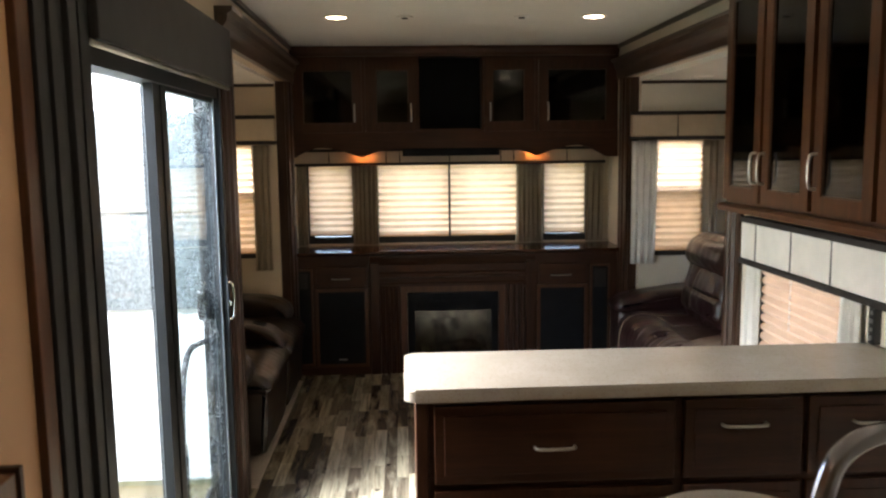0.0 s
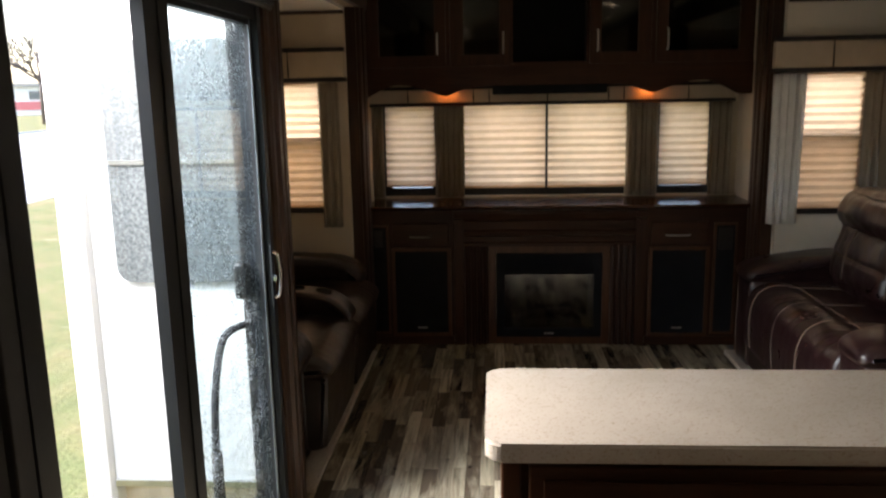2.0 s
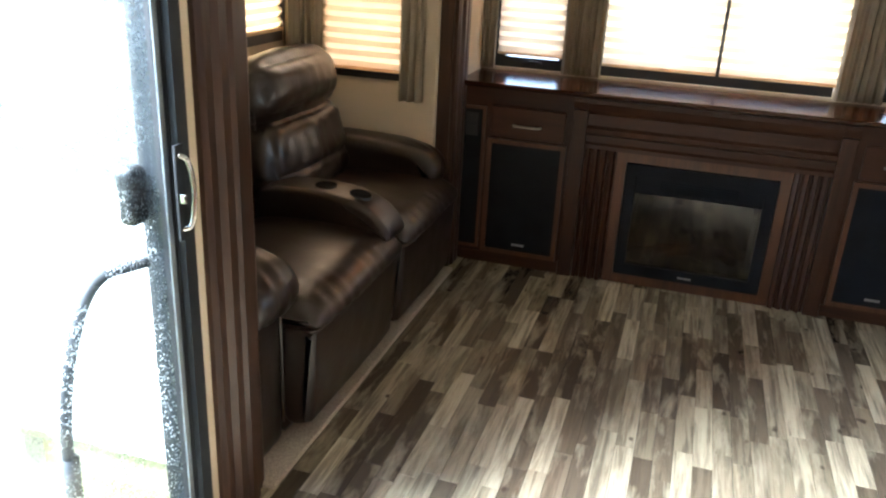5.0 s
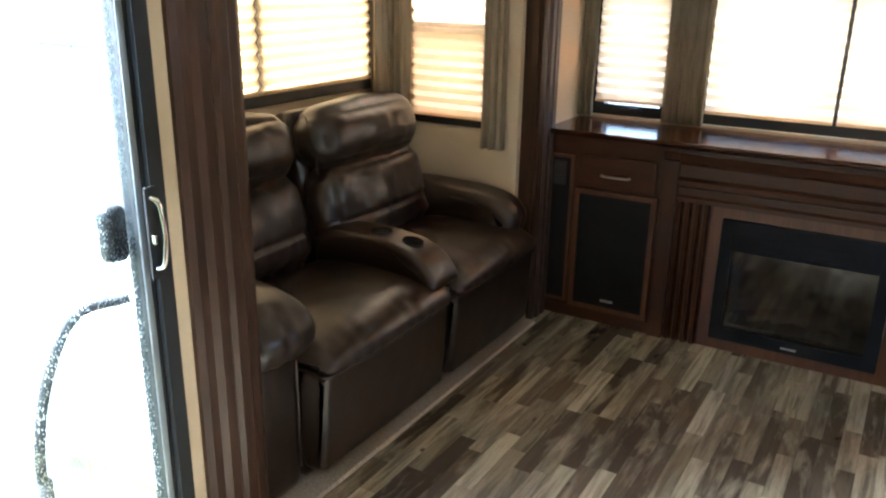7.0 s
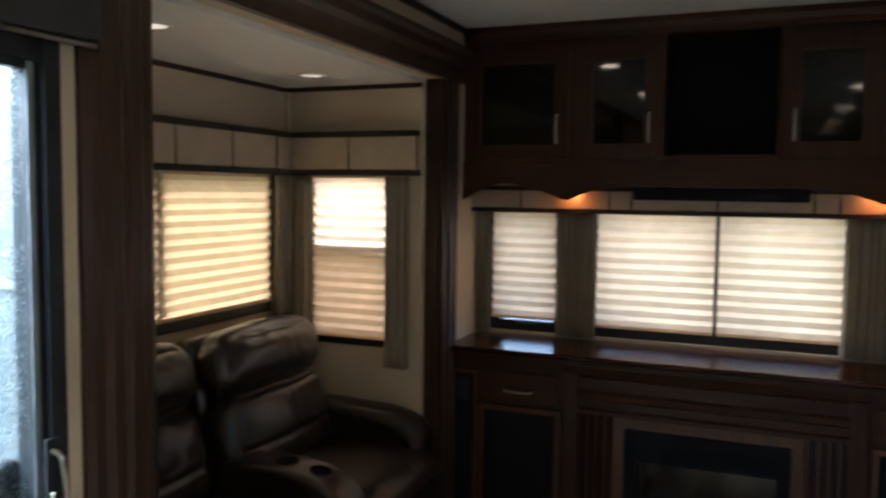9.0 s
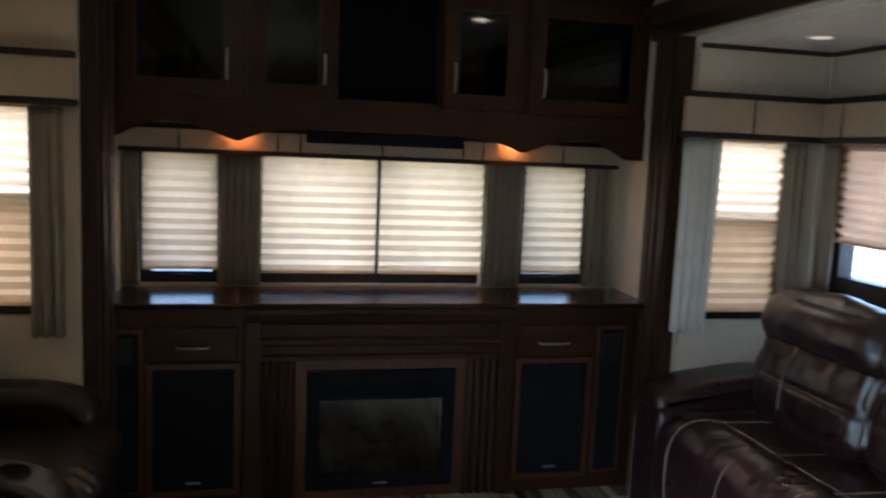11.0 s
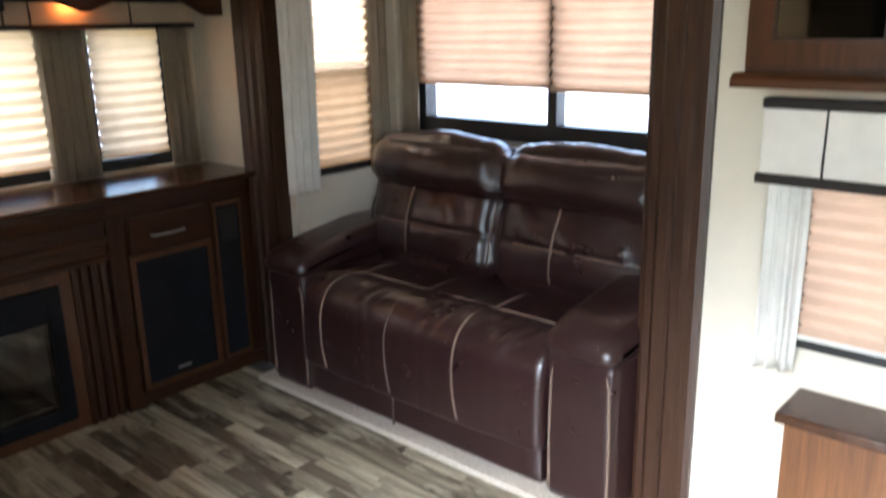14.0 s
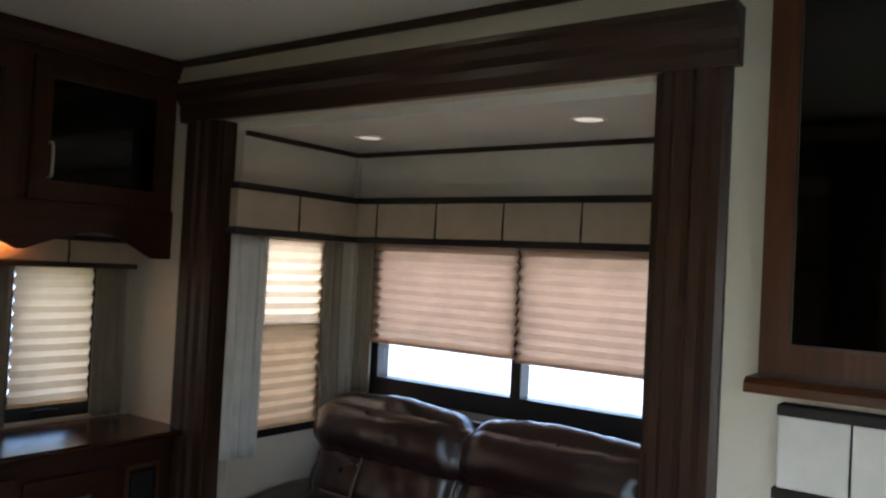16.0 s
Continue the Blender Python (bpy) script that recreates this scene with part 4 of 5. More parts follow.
for a, b in ((-0.104, 0.045), (0.785, 0.934)):
    part("fluted_column", prism(flutes(a, b), "z", 0, 0.63), M_WOOD, fp)
mant = [(FY + 0.02, 0.63), (FY - 0.022, 0.63), (FY - 0.022, 0.648), (FY - 0.010, 0.658), (FY - 0.010, 0.690), (FY - 0.026, 0.700), (FY - 0.030, 0.722), (FY - 0.016, 0.735), (FY - 0.016, 0.785), (FY - 0.030, 0.80), (FY - 0.045, 0.835), (FY - 0.045, 0.856), (FY + 0.02, 0.856)]
part("stepped_mantel", prism(mant, "x", -0.104, 0.934), M_WOODX, fp)
part("crown", prism([(FY - 0.012, 0.80), (FY - 0.034, 0.806), (FY - 0.05, 0.84), (FY - 0.05, 0.856), (FY - 0.012, 0.856)], "x", -0.169, -0.104), M_WOODX, fp)
part("crown", prism([(FY - 0.012, 0.80), (FY - 0.034, 0.806), (FY - 0.05, 0.84), (FY - 0.05, 0.856), (FY - 0.012, 0.856)], "x", 0.934, 0.999), M_WOODX, fp)
part("inner_frame", ring("x", 0.045, 0.785, 0.004, 0.63, FY - 0.010, FY + 0.02, 0.045), M_CHERRY, fp, "lighter cherry frame")
ins = thing("electric_fireplace", (0.415, 5.9, 0.055), "black electric fireplace insert with dark glass", "fireplace insert")
part("casing", ring("x", 0.092, 0.738, 0.052, 0.582, FY - 0.020, FY + 0.018, 0.05, 0.055, 0.055), M_GRILLE, ins, bevel=0.004)
part("top_vent", box((0.142, 0.688, FY - 0.014, FY + 0.016, 0.452, 0.527)), M_GRILLE, ins)
for k in range(5):
    part("vent_slat", box((0.25, 0.58, FY - 0.020, FY - 0.014, 0.466 + 0.011 * k, 0.471 + 0.011 * k)), M_GRILLE, ins)
part("firebox", box((0.142, 0.688, FY + 0.22, FY + 0.23, 0.107, 0.452), (0.142, 0.150, FY + 0.03, FY + 0.22, 0.107, 0.452), (0.680, 0.688, FY + 0.03, FY + 0.22, 0.107, 0.452), (0.150, 0.680, FY + 0.03, FY + 0.22, 0.107, 0.115)), M_BLACK, ins)
part("glass_front", box((0.142, 0.688, FY - 0.004, FY + 0.002, 0.107, 0.452)), M_FPGLASS, ins, "dark reflective glass")
part("badge", box((0.385, 0.445, FY - 0.0225, FY - 0.020, 0.072, 0.080)), M_ALU, ins, "small silver maker's plate")
for k in range(4):
    part("log", tube(spline([(0.22 + 0.05 * k, FY + 0.08 + 0.02 * k, 0.14 + 0.02 * (k % 2)), (0.36 + 0.05 * k, FY + 0.12 - 0.02 * k, 0.17 + 0.01 * k), (0.50 + 0.04 * k, FY + 0.09, 0.15 + 0.02 * (k % 3))], 5), 0.024, 9), M_TRIM, ins, "dark charred imitation log", smooth=True)


# ---- recliner in the left slide-out ----
def R(ax, deg):
    return Matrix.Rotation(radians(deg), 4, ax)


def T(x, y, z):
    return Matrix.Translation((x, y, z))


def theatre_seat():
    root = thing("theater_seat", (-1.0, 4.80, 0.016), "dark brown leather double recliner with cup-holder console", "sofa")
    z = 0.016
    # arms: an upright panel under a thick pad that rolls over the front
    for y0, y1, nm in ((3.925, 4.115, "near"), (5.42, 5.60, "far")):
        ym, w = (y0 + y1) / 2, y1 - y0
        arm = part("arm_panel", cushion((0.58, w, 0.50), 0.03, T(-1.01, ym, z + 0.25), 0.006, 0.002), M_LEATHER_L, root, smooth=True)
        roll = outline([(-1.28, 0.53), (-1.26, 0.625), (-1.10, 0.645), (-0.86, 0.635), (-0.74, 0.605), (-0.685, 0.55), (-0.690, 0.495), (-0.73, 0.475), (-0.95, 0.485), (-1.2, 0.49)])
        part("arm_pad", swept(roll, y0 - 0.008, y1 + (0.06 if nm == "near" else 0.002), 0.045, 30, 0.012, 0.004, y0, ((ym, 0.08, 0.005, -0.72, 0.10),)), M_LEATHER_L, arm, smooth=True)
        part("piping", tube(spline([(-0.716, y1 - 0.018, 0.09), (-0.716, y1 - 0.018, 0.30), (-0.717, y1 - 0.02, 0.46)]), 0.005), M_LEATHER_L, arm, smooth=True)
    # seats with footrests, and backs
    for y0, y1, sd, bx, bw, by in ((4.10, 4.815, 1.0, -0.05, 0.58, 4.40), (4.845, 5.530, 2.0, 0.0, 0.655, 5.09)):
        ym, w = (y0 + y1) / 2, y1 - y0
        cush = outline([(-1.16, 0.37), (-1.16, 0.47), (-1.05, 0.505), (-0.85, 0.512), (-0.70, 0.500), (-0.625, 0.472), (-0.597, 0.440), (-0.605, 0.412), (-0.66, 0.395), (-0.9, 0.38)])
        st = part("seat_cushion", swept(cush, y0, y1, 0.045, 40, 0.008, 0.0032, sd, ((y0 + 0.17, 0.10, 0.006, -0.63, 0.05), (ym + 0.1, 0.09, 0.006, -0.63, 0.05))), M_LEATHER_L, root, smooth=True)
        part("piping", tube(spline([(-0.66, y0 + 0.012, 0.412), (-0.606, y0 + 0.035, 0.410), (-0.600, ym, 0.408), (-0.606, y1 - 0.035, 0.410), (-0.66, y1 - 0.012, 0.412)]), 0.006), M_LEATHER_L, st, smooth=True)
        front = outline([(-0.72, 0.40), (-0.635, 0.402), (-0.618, 0.385), (-0.622, 0.25), (-0.632, 0.12), (-0.645, 0.088), (-0.72, 0.085), (-0.735, 0.24)])
        part("footrest", swept(front, y0 + 0.008, y1 - 0.008, 0.025, 30, 0.004, 0.003, sd + 4), M_LEATHER_L, root, smooth=True)
        part("base", cushion((0.62, w - 0.04, 0.34), 0.02, T(-1.03, ym, z + 0.18), 0, 0.0), M_LEATHER_L, root, smooth=True)
        lean = R("Y", -13)
        part("back_cushion", cushion((0.17, bw - 0.02, 0.33), 0.065, T(-1.165 + bx, by, z + 0.635) @ lean, 0.034, 0.007, 30, sd + 7, ((2, -0.045, 0.014, 0.010), (1, 0.0, 0.006, 0.012))), M_LEATHER_L, root, smooth=True)
        hd = part("head_pillow", cushion((0.19, bw, 0.225), 0.085, T(-1.215 + bx, by, z + 0.905) @ lean, 0.026, 0.004, 28, sd + 9), M_LEATHER_L, root, smooth=True)
        part("back_shell", cushion((0.10, bw + 0.01, 0.70), 0.03, T(-1.268 + bx, by, z + 0.66) @ lean, 0, 0.002), M_LEATHER_L, root, smooth=True)
        part("piping", tube([(lean.to_3x3() @ Vector(p)) + Vector((-1.225 + bx, by, z + 0.895)) for p in spline([(0.03, -bw / 2 + 0.004, -0.12), (0.05, -bw / 2 + 0.002, 0.0), (0.03, -bw / 2 + 0.008, 0.085), (0.0, -bw / 2 + 0.03, 0.110)])], 0.004), M_LEATHER_L, hd, smooth=True)
    hump = outline([(-1.14, 0.48), (-1.13, 0.60), (-1.00, 0.622), (-0.86, 0.620), (-0.76, 0.604), (-0.68, 0.568), (-0.625, 0.505), (-0.635, 0.470), (-0.75, 0.470), (-1.0, 0.475)])
    con = part("console", swept(hump, 4.705, 4.885, 0.022, 16, 0.002, 0.001, 3.0), M_LEATHER_L, root, "padded wedge with two cup holders", smooth=True)
    for x, zz, tilt in ((-0.765, 0.6075, 11), (-0.90, 0.6235, 1)):
        ring = bmesh.new()
        m = T(x, 4.795, zz) @ R("Y", tilt)
        bmesh.ops.create_cone(ring, cap_ends=False, segments=28, radius1=0.043, radius2=0.039, depth=0.010, matrix=m)
        part("cup_holder", ring, M_BLACK, con, "black cup ring", smooth=True)
        # no hollow is cut: a flat black disc imitates the shaded depth
        well = bmesh.new()
        bmesh.ops.create_cone(well, cap_ends=True, segments=28, radius1=0.040, radius2=0.040, depth=0.004, matrix=m @ T(0, 0, 0.0015))
        part("well", well, M_MATTE, con, "flat black disc for the shade inside the cup well")
    for x, y in ((-0.78, 4.00), (-0.78, 5.53), (-1.25, 4.00), (-1.25, 5.53)):
        part("foot", disc(x, y, 0.0155, 0.025, 0.03), M_BLACK, root)
    return root


theatre_seat()


def loveseat():
    root = thing("sofa", (1.85, 4.76, 0.02), "burgundy-brown leather two-seat sofa with tan piping", "sofa")
    z = 0.02
    y0, y1 = 3.955, 5.585
    ym = (y0 + y1) / 2
    part("base", cushion((0.66, y1 - y0 - 0.05, 0.30), 0.02, T(1.87, ym, z + 0.16)), M_LEATHER_R, root, smooth=True)
    for a, b in ((y0, y0 + 0.235), (y1 - 0.235, y1)):
        m = (a + b) / 2
        arm = part("arm_panel", cushion((0.70, b - a, 0.50), 0.022, T(1.835, m, z + 0.25), 0.004, 0.002), M_LEATHER_R, root, smooth=True)
        roll = outline([(2.16, 0.52), (2.15, 0.635), (2.02, 0.655), (1.78, 0.640), (1.60, 0.612), (1.515, 0.586), (1.474, 0.552), (1.484, 0.516), (1.56, 0.504), (1.85, 0.50)])
        part("arm_pad", swept(roll, a - 0.008, b + 0.014, 0.044, 28, 0.008, 0.005, a), M_LEATHER_R, arm, smooth=True)
        for yy in (a + 0.014, b - 0.014):
            part("piping", tube(spline([(1.486, yy, 0.05), (1.486, yy, 0.30), (1.487, yy + (0.006 if yy < m else -0.006), 0.44), (1.492, yy + (0.02 if yy < m else -0.02), 0.492)]), 0.0048), M_STITCH, arm, "tan contrast piping", smooth=True)
        part("piping", tube(spline([(1.66, a - 0.004, 0.54), (1.53, a + 0.004, 0.528), (1.490, a + 0.030, 0.525), (1.475, m, 0.523), (1.490, b - 0.026, 0.525), (1.53, b + 0.002, 0.528), (1.66, b + 0.008, 0.54)]), 0.0045), M_STITCH, arm, "tan contrast piping", smooth=True)
    # one long seat falling over the front in a single skin
    s0, s1 = y0 + 0.238, y1 - 0.238
    skin = outline([(2.08, 0.38), (2.08, 0.475), (1.95, 0.492), (1.78, 0.500), (1.68, 0.505), (1.62, 0.520), (1.55, 0.512), (1.495, 0.478), (1.466, 0.425), (1.458, 0.36), (1.456, 0.26), (1.460, 0.185), (1.475, 0.165), (1.52, 0.17), (1.55, 0.30), (1.75, 0.37)], 4)
    folds = tuple((yy, 0.075, 0.018, 1.57, 0.075) for yy in (4.36, 4.68, 4.99, 5.33))
    seat = part("seat_cushion", swept(skin, s0, s1, 0.030, 90, 0.010, 0.0045, 5.0, folds), M_LEATHER_R, root, smooth=True)
    part("front_panel", cushion((0.07, s1 - s0 - 0.012, 0.20), 0.012, T(1.510, ym, z + 0.13), 0.0, 0.001, 16, 6.0), M_LEATHER_R, root, smooth=True)
    part("seam", tube([(1.473, 4.855, 0.045), (1.473, 4.855, 0.20)], 0.004), M_DSTITCH, seat, smooth=True)
    for yy, mat in ((4.545, M_STITCH), (4.865, M_DSTITCH), (5.215, M_STITCH)):
        part("piping", tube(spline([(2.00, yy + 0.02, 0.494), (1.80, yy + 0.01, 0.509), (1.68, yy, 0.514), (1.61, yy, 0.527), (1.545, yy, 0.519), (1.487, yy, 0.483), (1.456, yy, 0.42), (1.447, yy, 0.36), (1.445, yy - 0.006, 0.27), (1.450, yy - 0.018, 0.185)]), 0.0046), mat, seat, "tan contrast piping", smooth=True)
    part("piping", tube(spline([(1.70, s0 + 0.03, 0.505), (1.695, ym - 0.4, 0.511), (1.69, ym, 0.512), (1.695, ym + 0.4, 0.511), (1.70, s1 - 0.03, 0.505)]), 0.0045), M_STITCH, seat, "tan contrast piping", smooth=True)
    lean = R("Y", 15)
    for a, b, sd, vy in ((4.05, 4.745, 1.5, 0.06), (4.755, 5.44, 3.5, 0.075)):
        m, ww = (a + b) / 2, b - a
        bk = part("back_cushion", cushion((0.18, ww, 0.36), 0.07, T(2.02, m, z + 0.655) @ lean, 0.040, 0.007, 34, sd, ((1, vy, 0.014, 0.012), (2, -0.02, 0.010, 0.012))), M_LEATHER_R, root, smooth=True)
        part("head_pillow", cushion((0.22, ww + 0.03, 0.235), 0.095, T(2.056, m, z + 0.878) @ lean, 0.036, 0.005, 30, sd + 2), M_LEATHER_R, root, smooth=True)
        l3 = lean.to_3x3()
        def on(p, m=m):
            return l3 @ Vector(p) + Vector((2.02, m, z + 0.655))
        part("piping", tube([on(p) for p in spline([(-0.106, vy - 0.004, 0.13), (-0.117, vy, 0.05), (-0.119, vy + 0.003, -0.03), (-0.100, vy, -0.14)])], 0.005), M_STITCH, bk, "tan contrast piping", smooth=True)
        part("piping", tube([on(p) for p in spline([(-0.070, -ww / 2 + 0.03, -0.02), (-0.112, -ww / 4, -0.022), (-0.118, 0, -0.02), (-0.112, ww / 4, -0.022), (-0.070, ww / 2 - 0.03, -0.02)])], 0.0045), M_STITCH, bk, "tan contrast piping", smooth=True)
        part("piping", tube([on(p) for p in spline([(-0.058, -ww / 2 + 0.016, 0.13), (-0.075, -ww / 2 + 0.012, 0.0), (-0.065, -ww / 2 + 0.014, -0.14)])], 0.0045), M_STITCH, bk, "tan contrast piping", smooth=True)
        part("back_shell", cushion((0.06, ww - 0.02, 0.62), 0.025, T(2.145, m, z + 0.66) @ lean, 0, 0.002), M_LEATHER_R, root, smooth=True)
    for x, y in ((1.56, 3.99), (1.56, 5.54), (2.14, 3.99), (2.14, 5.54)):
        part("foot", disc(x, y, 0.018, 0.025, 0.03), M_BLACK, root)
    return root


loveseat()

# ---- kitchen ----
isl = thing("kitchen_island", (0.85, 2.54, 0), "dark cherry kitchen island with drawers and nickel pulls", "island")
part("body", box((0.105, XR - 0.003, 2.385, 2.705, 0.0, 0.905)), M_WOODX, isl)
part("end_post", box((0.098, 0.135, 2.372, 2.712, 0.0, 0.904)), M_WOOD, isl, bevel=0.004)
for a, b, q0, q1, h in ((0.150, 0.835, 0.655, 0.885, (0.432, 0.545, 0.762)), (0.862, 1.205, 0.655, 0.885, (0.968, 1.095, 0.812)), (1.222, 1.600, 0.655, 0.885, (1.35, 1.47, 0.812)),
                        (0.150, 0.835, 0.06, 0.635, None), (0.862, 1.205, 0.06, 0.635, None), (1.222, 1.600, 0.06, 0.635, None)):
    d = part("drawer" if q0 > 0.5 else "door", box((a, b, 2.367, 2.385, q0, q1)), M_WOODX if q0 > 0.5 else M_WOOD, isl, bevel=0.004)
    part("raised_panel", box((a + 0.028, b - 0.028, 2.362, 2.367, q0 + 0.028, q1 - 0.028)), M_WOODX if q0 > 0.5 else M_WOOD, d, bevel=0.002)
    if h:
        bar_handle(d, (h[0], 2.362, h[2]), (h[1], 2.362, h[2]), (0, -0.024, 0), 0.0048)
ctop = thing("island_countertop", (0.85, 2.54, 0.898), "cream speckled solid-surface countertop with rounded corners", "countertop")
r = 0.03
cor = [(0.068 + r - r * math.cos(a), 2.338 + r - r * math.sin(a)) for a in np.linspace(0, math.pi / 2, 7)]
cor = [(XR - 0.003, 2.742), *[(0.068 + r - r * math.sin(a), 2.742 - r + r * math.cos(a)) for a in np.linspace(0, math.pi / 2, 7)], *cor, (XR - 0.003, 2.338)]
bm = prism([(float(a), float(b)) for a, b in cor], "z", 0.905, 0.943)
bmesh.ops.bevel(bm, geom=[e for e in bm.edges if abs(e.verts[0].co.z - e.verts[1].co.z) < 1e-5], offset=0.0055, segments=2, affect="EDGES")
part("slab", bm, M_COUNTER, ctop, smooth=False)

cab = thing("wall_cabinet", (1.55, 3.0, 1.32), "cherry kitchen wall cabinet with dark glass doors", "cabinet")
part("body", box((1.49, XR - 0.002, 2.20, 3.655, 1.335, ZC - 0.028)), M_WOOD, cab)
part("bottom_rail", prism([(1.455, 1.318), (1.455, 1.338), (1.47, 1.350), (XR - 0.002, 1.350), (XR - 0.002, 1.318)], "y", 2.19, 3.675), M_CHERRYY, cab)
for a, b, hy in ((3.305, 3.648, 3.326), (2.917, 3.280, 3.255), (2.531, 2.885, 2.862), (2.22, 2.505, 2.30)):
    d = framed_door(cab, "y", a, b, 1.365, 2.25, 1.49, -1, M_CABGLASS, 0.055, mat=M_CHERRYZ)
    bar_handle(d, (1.468, hy, 1.445), (1.468, hy, 1.565), (-0.028, 0, 0), 0.0055)
low = thing("low_cabinet", (1.535, 3.12, 0), "low reddish-oak wall cabinet with dark top", "cabinet")
part("body", box((1.455, XR - 0.003, 2.745, 3.475, 0.0, 0.525)), M_OAK, low)
part("top", box((1.435, XR - 0.003, 2.745, 3.495, 0.525, 0.552)), M_TOPWOOD, low, bevel=0.006)

# ---- sliding door ----
dr = thing("door_1", (XL, 2.9, 0), "dark aluminium sliding glass patio door, closed and wet", "door", kind="structure")
part("outer_frame", box((XL - 0.07, XL + 0.035, 2.15, 2.208, 0.0, ZC - 0.03), (XL - 0.07, XL + 0.020, 3.622, 3.660, 0.0, 1.90), (XL - 0.07, XL + 0.012, 2.208, 3.622, 1.815, 1.90), (XL - 0.07, XL + 0.004, 2.208, 3.622, 0.0, 0.035)), M_DOORMETAL, dr)
part("weather_strip", box((XL - 0.092, XL - 0.0705, 3.632, 3.69, 0.02, 1.90), (XL - 0.092, XL - 0.0705, 2.12, 2.195, 0.02, 1.90)), M_RUBBER, dr, "black rubber outer jamb", bevel=0.004)
fx = part("fixed_panel", box((XL - 0.072, XL - 0.034, 2.895, 2.945, 0.036, 1.814)), M_DOORMETAL, dr, bevel=0.003)
part("bead", box((XL - 0.060, XL - 0.040, 2.885, 2.8945, 0.036, 1.814)), M_BEAD, fx, "pale aluminium glazing bead")
p = part("pane", box((XL - 0.054, XL - 0.048, 2.209, 2.8845, 0.036, 1.814)), M_PANE, fx)
p.visible_shadow = False
sl = part("sliding_panel", box((XL - 0.032, XL - 0.001, 2.800, 2.850, 0.036, 1.814), (XL - 0.032, XL - 0.006, 2.850, 2.885, 0.036, 1.814), (XL - 0.032, XL - 0.001, 2.885, 2.942, 0.036, 1.814), (XL - 0.032, XL + 0.004, 3.6185, 3.6215, 0.036, 1.814), (XL - 0.032, XL - 0.001, 2.942, 3.598, 0.036, 0.078), (XL - 0.032, XL - 0.001, 2.942, 3.598, 1.798, 1.814)), M_DOORMETAL, dr)
part("stile", box((XL - 0.034, XL - 0.0065, 3.598, 3.618, 0.037, 1.813)), M_DOORMETAL, sl)
part("edge_strip", box((XL - 0.006, XL - 0.002, 3.599, 3.617, 0.037, 1.813)), M_BEAD, sl, "pale aluminium edge of the sliding panel", bevel=0.0015)
p = part("pane", box((XL - 0.024, XL - 0.018, 2.943, 3.5975, 0.079, 1.797)), M_DOORGLASS, sl, "rain-spotted tinted glass")
p.visible_shadow = False
esc = part("latch_plate", box((XL + 0.0205, XL + 0.027, 3.600, 3.632, 0.86, 1.07)), M_DOORMETAL, sl, bevel=0.002)
part("handle", tube(spline([(XL + 0.024, 3.612, 0.885), (XL + 0.040, 3.622, 0.895), (XL + 0.046, 3.628, 0.950), (XL + 0.046, 3.628, 0.985), (XL + 0.040, 3.622, 1.035), (XL + 0.024, 3.612, 1.048)], 6), 0.0065), M_CHROME, esc, "chrome pull handle", smooth=True)
part("thumb_latch", box((XL + 0.027, XL + 0.040, 3.604, 3.612, 0.945, 0.965)), M_CHROME, esc, "small chrome thumb latch", bevel=0.002)
part("outside_handle", cushion((0.045, 0.06, 0.13), 0.018, T(XL - 0.075, 3.585, 0.955)), M_BLACK, sl, "black outer latch", smooth=True)
structure("door_casing", [(XL, XL + 0.003, 3.6605, 3.7115, 0, 1.86)], M_WALL, "beige casing beside the sliding door", "trim")
# thin sheet added over the beige wall; its tan colour imitates warm lamplight
structure("lamplit_wall_sheet", [(XL, XL + 0.004, YB + 0.001, 1.863, 0.001, ZC - 0.03)], M_LAMPLITWALL, "beige wall beside the sliding door, warm lamplight put into its colour", "wall panel")
structure("door_trim", [(XL, XL + 0.022, 1.864, 1.925, 0, ZC - 0.03)], M_CHERRY, "cherry upright trim board", "trim", 0.004)
fl = thing("door_trim", (XL, 2.04, 0), "dark fluted wooden upright beside the door", "trim", kind="structure")
for k, (a, b, d) in enumerate(((1.927, 1.962, 0.030), (1.962, 2.002, 0.022), (2.002, 2.040, 0.030), (2.040, 2.098, 0.018), (2.098, 2.149, 0.032))):
    part("flute", box((XL, XL + d, a + 0.0005, b - 0.0005, 0, ZC - 0.03)), M_SHADECASE, fl, bevel=0.004)
low_wall = thing("end_panel", (XL + 0.02, 1.60, 0), "low cherry end panel against the lamp-tinted wall", "panel")
part("board", box((XL + 0.005, XL + 0.040, 1.50, 1.690, 0, 1.005)), M_CHERRY, low_wall, bevel=0.003)
part("edge", box((XL + 0.005, XL + 0.046, 1.6905, 1.706, 0, 1.014)), M_TRIM, low_wall, "dark edge moulding", bevel=0.003)
hdr = thing("roller_shade", (XL + 0.02, 2.97, 1.856), "charcoal roller shade cassette above the sliding door", "roller shade")
part("cassette", box((XL + 0.002, XL + 0.055, 2.215, 3.735, 1.868, 2.105)), M_SHADECASE, hdr, bevel=0.008)
part("bottom_bar", tube([(XL + 0.035, 2.205, 1.862), (XL + 0.035, 3.735, 1.862)], 0.009), M_ALU, hdr, "thin aluminium pull bar", smooth=True)

# ---- outside ----
structure("ground", [(-400, 400, -400, 400, -1.2, -1.0)], M_GRASS, "patchy yellow-green autumn lawn", "ground")
structure("road", [(-34, -11.5, -200, 300, -0.998, -0.985)], M_PALEROAD, "pale wet road across the lawn", "road")
structure("kerb", [(-34.3, -34, -200, 300, -0.998, -0.86)], M_ASPHALT, "grey kerb along the road", "kerb")
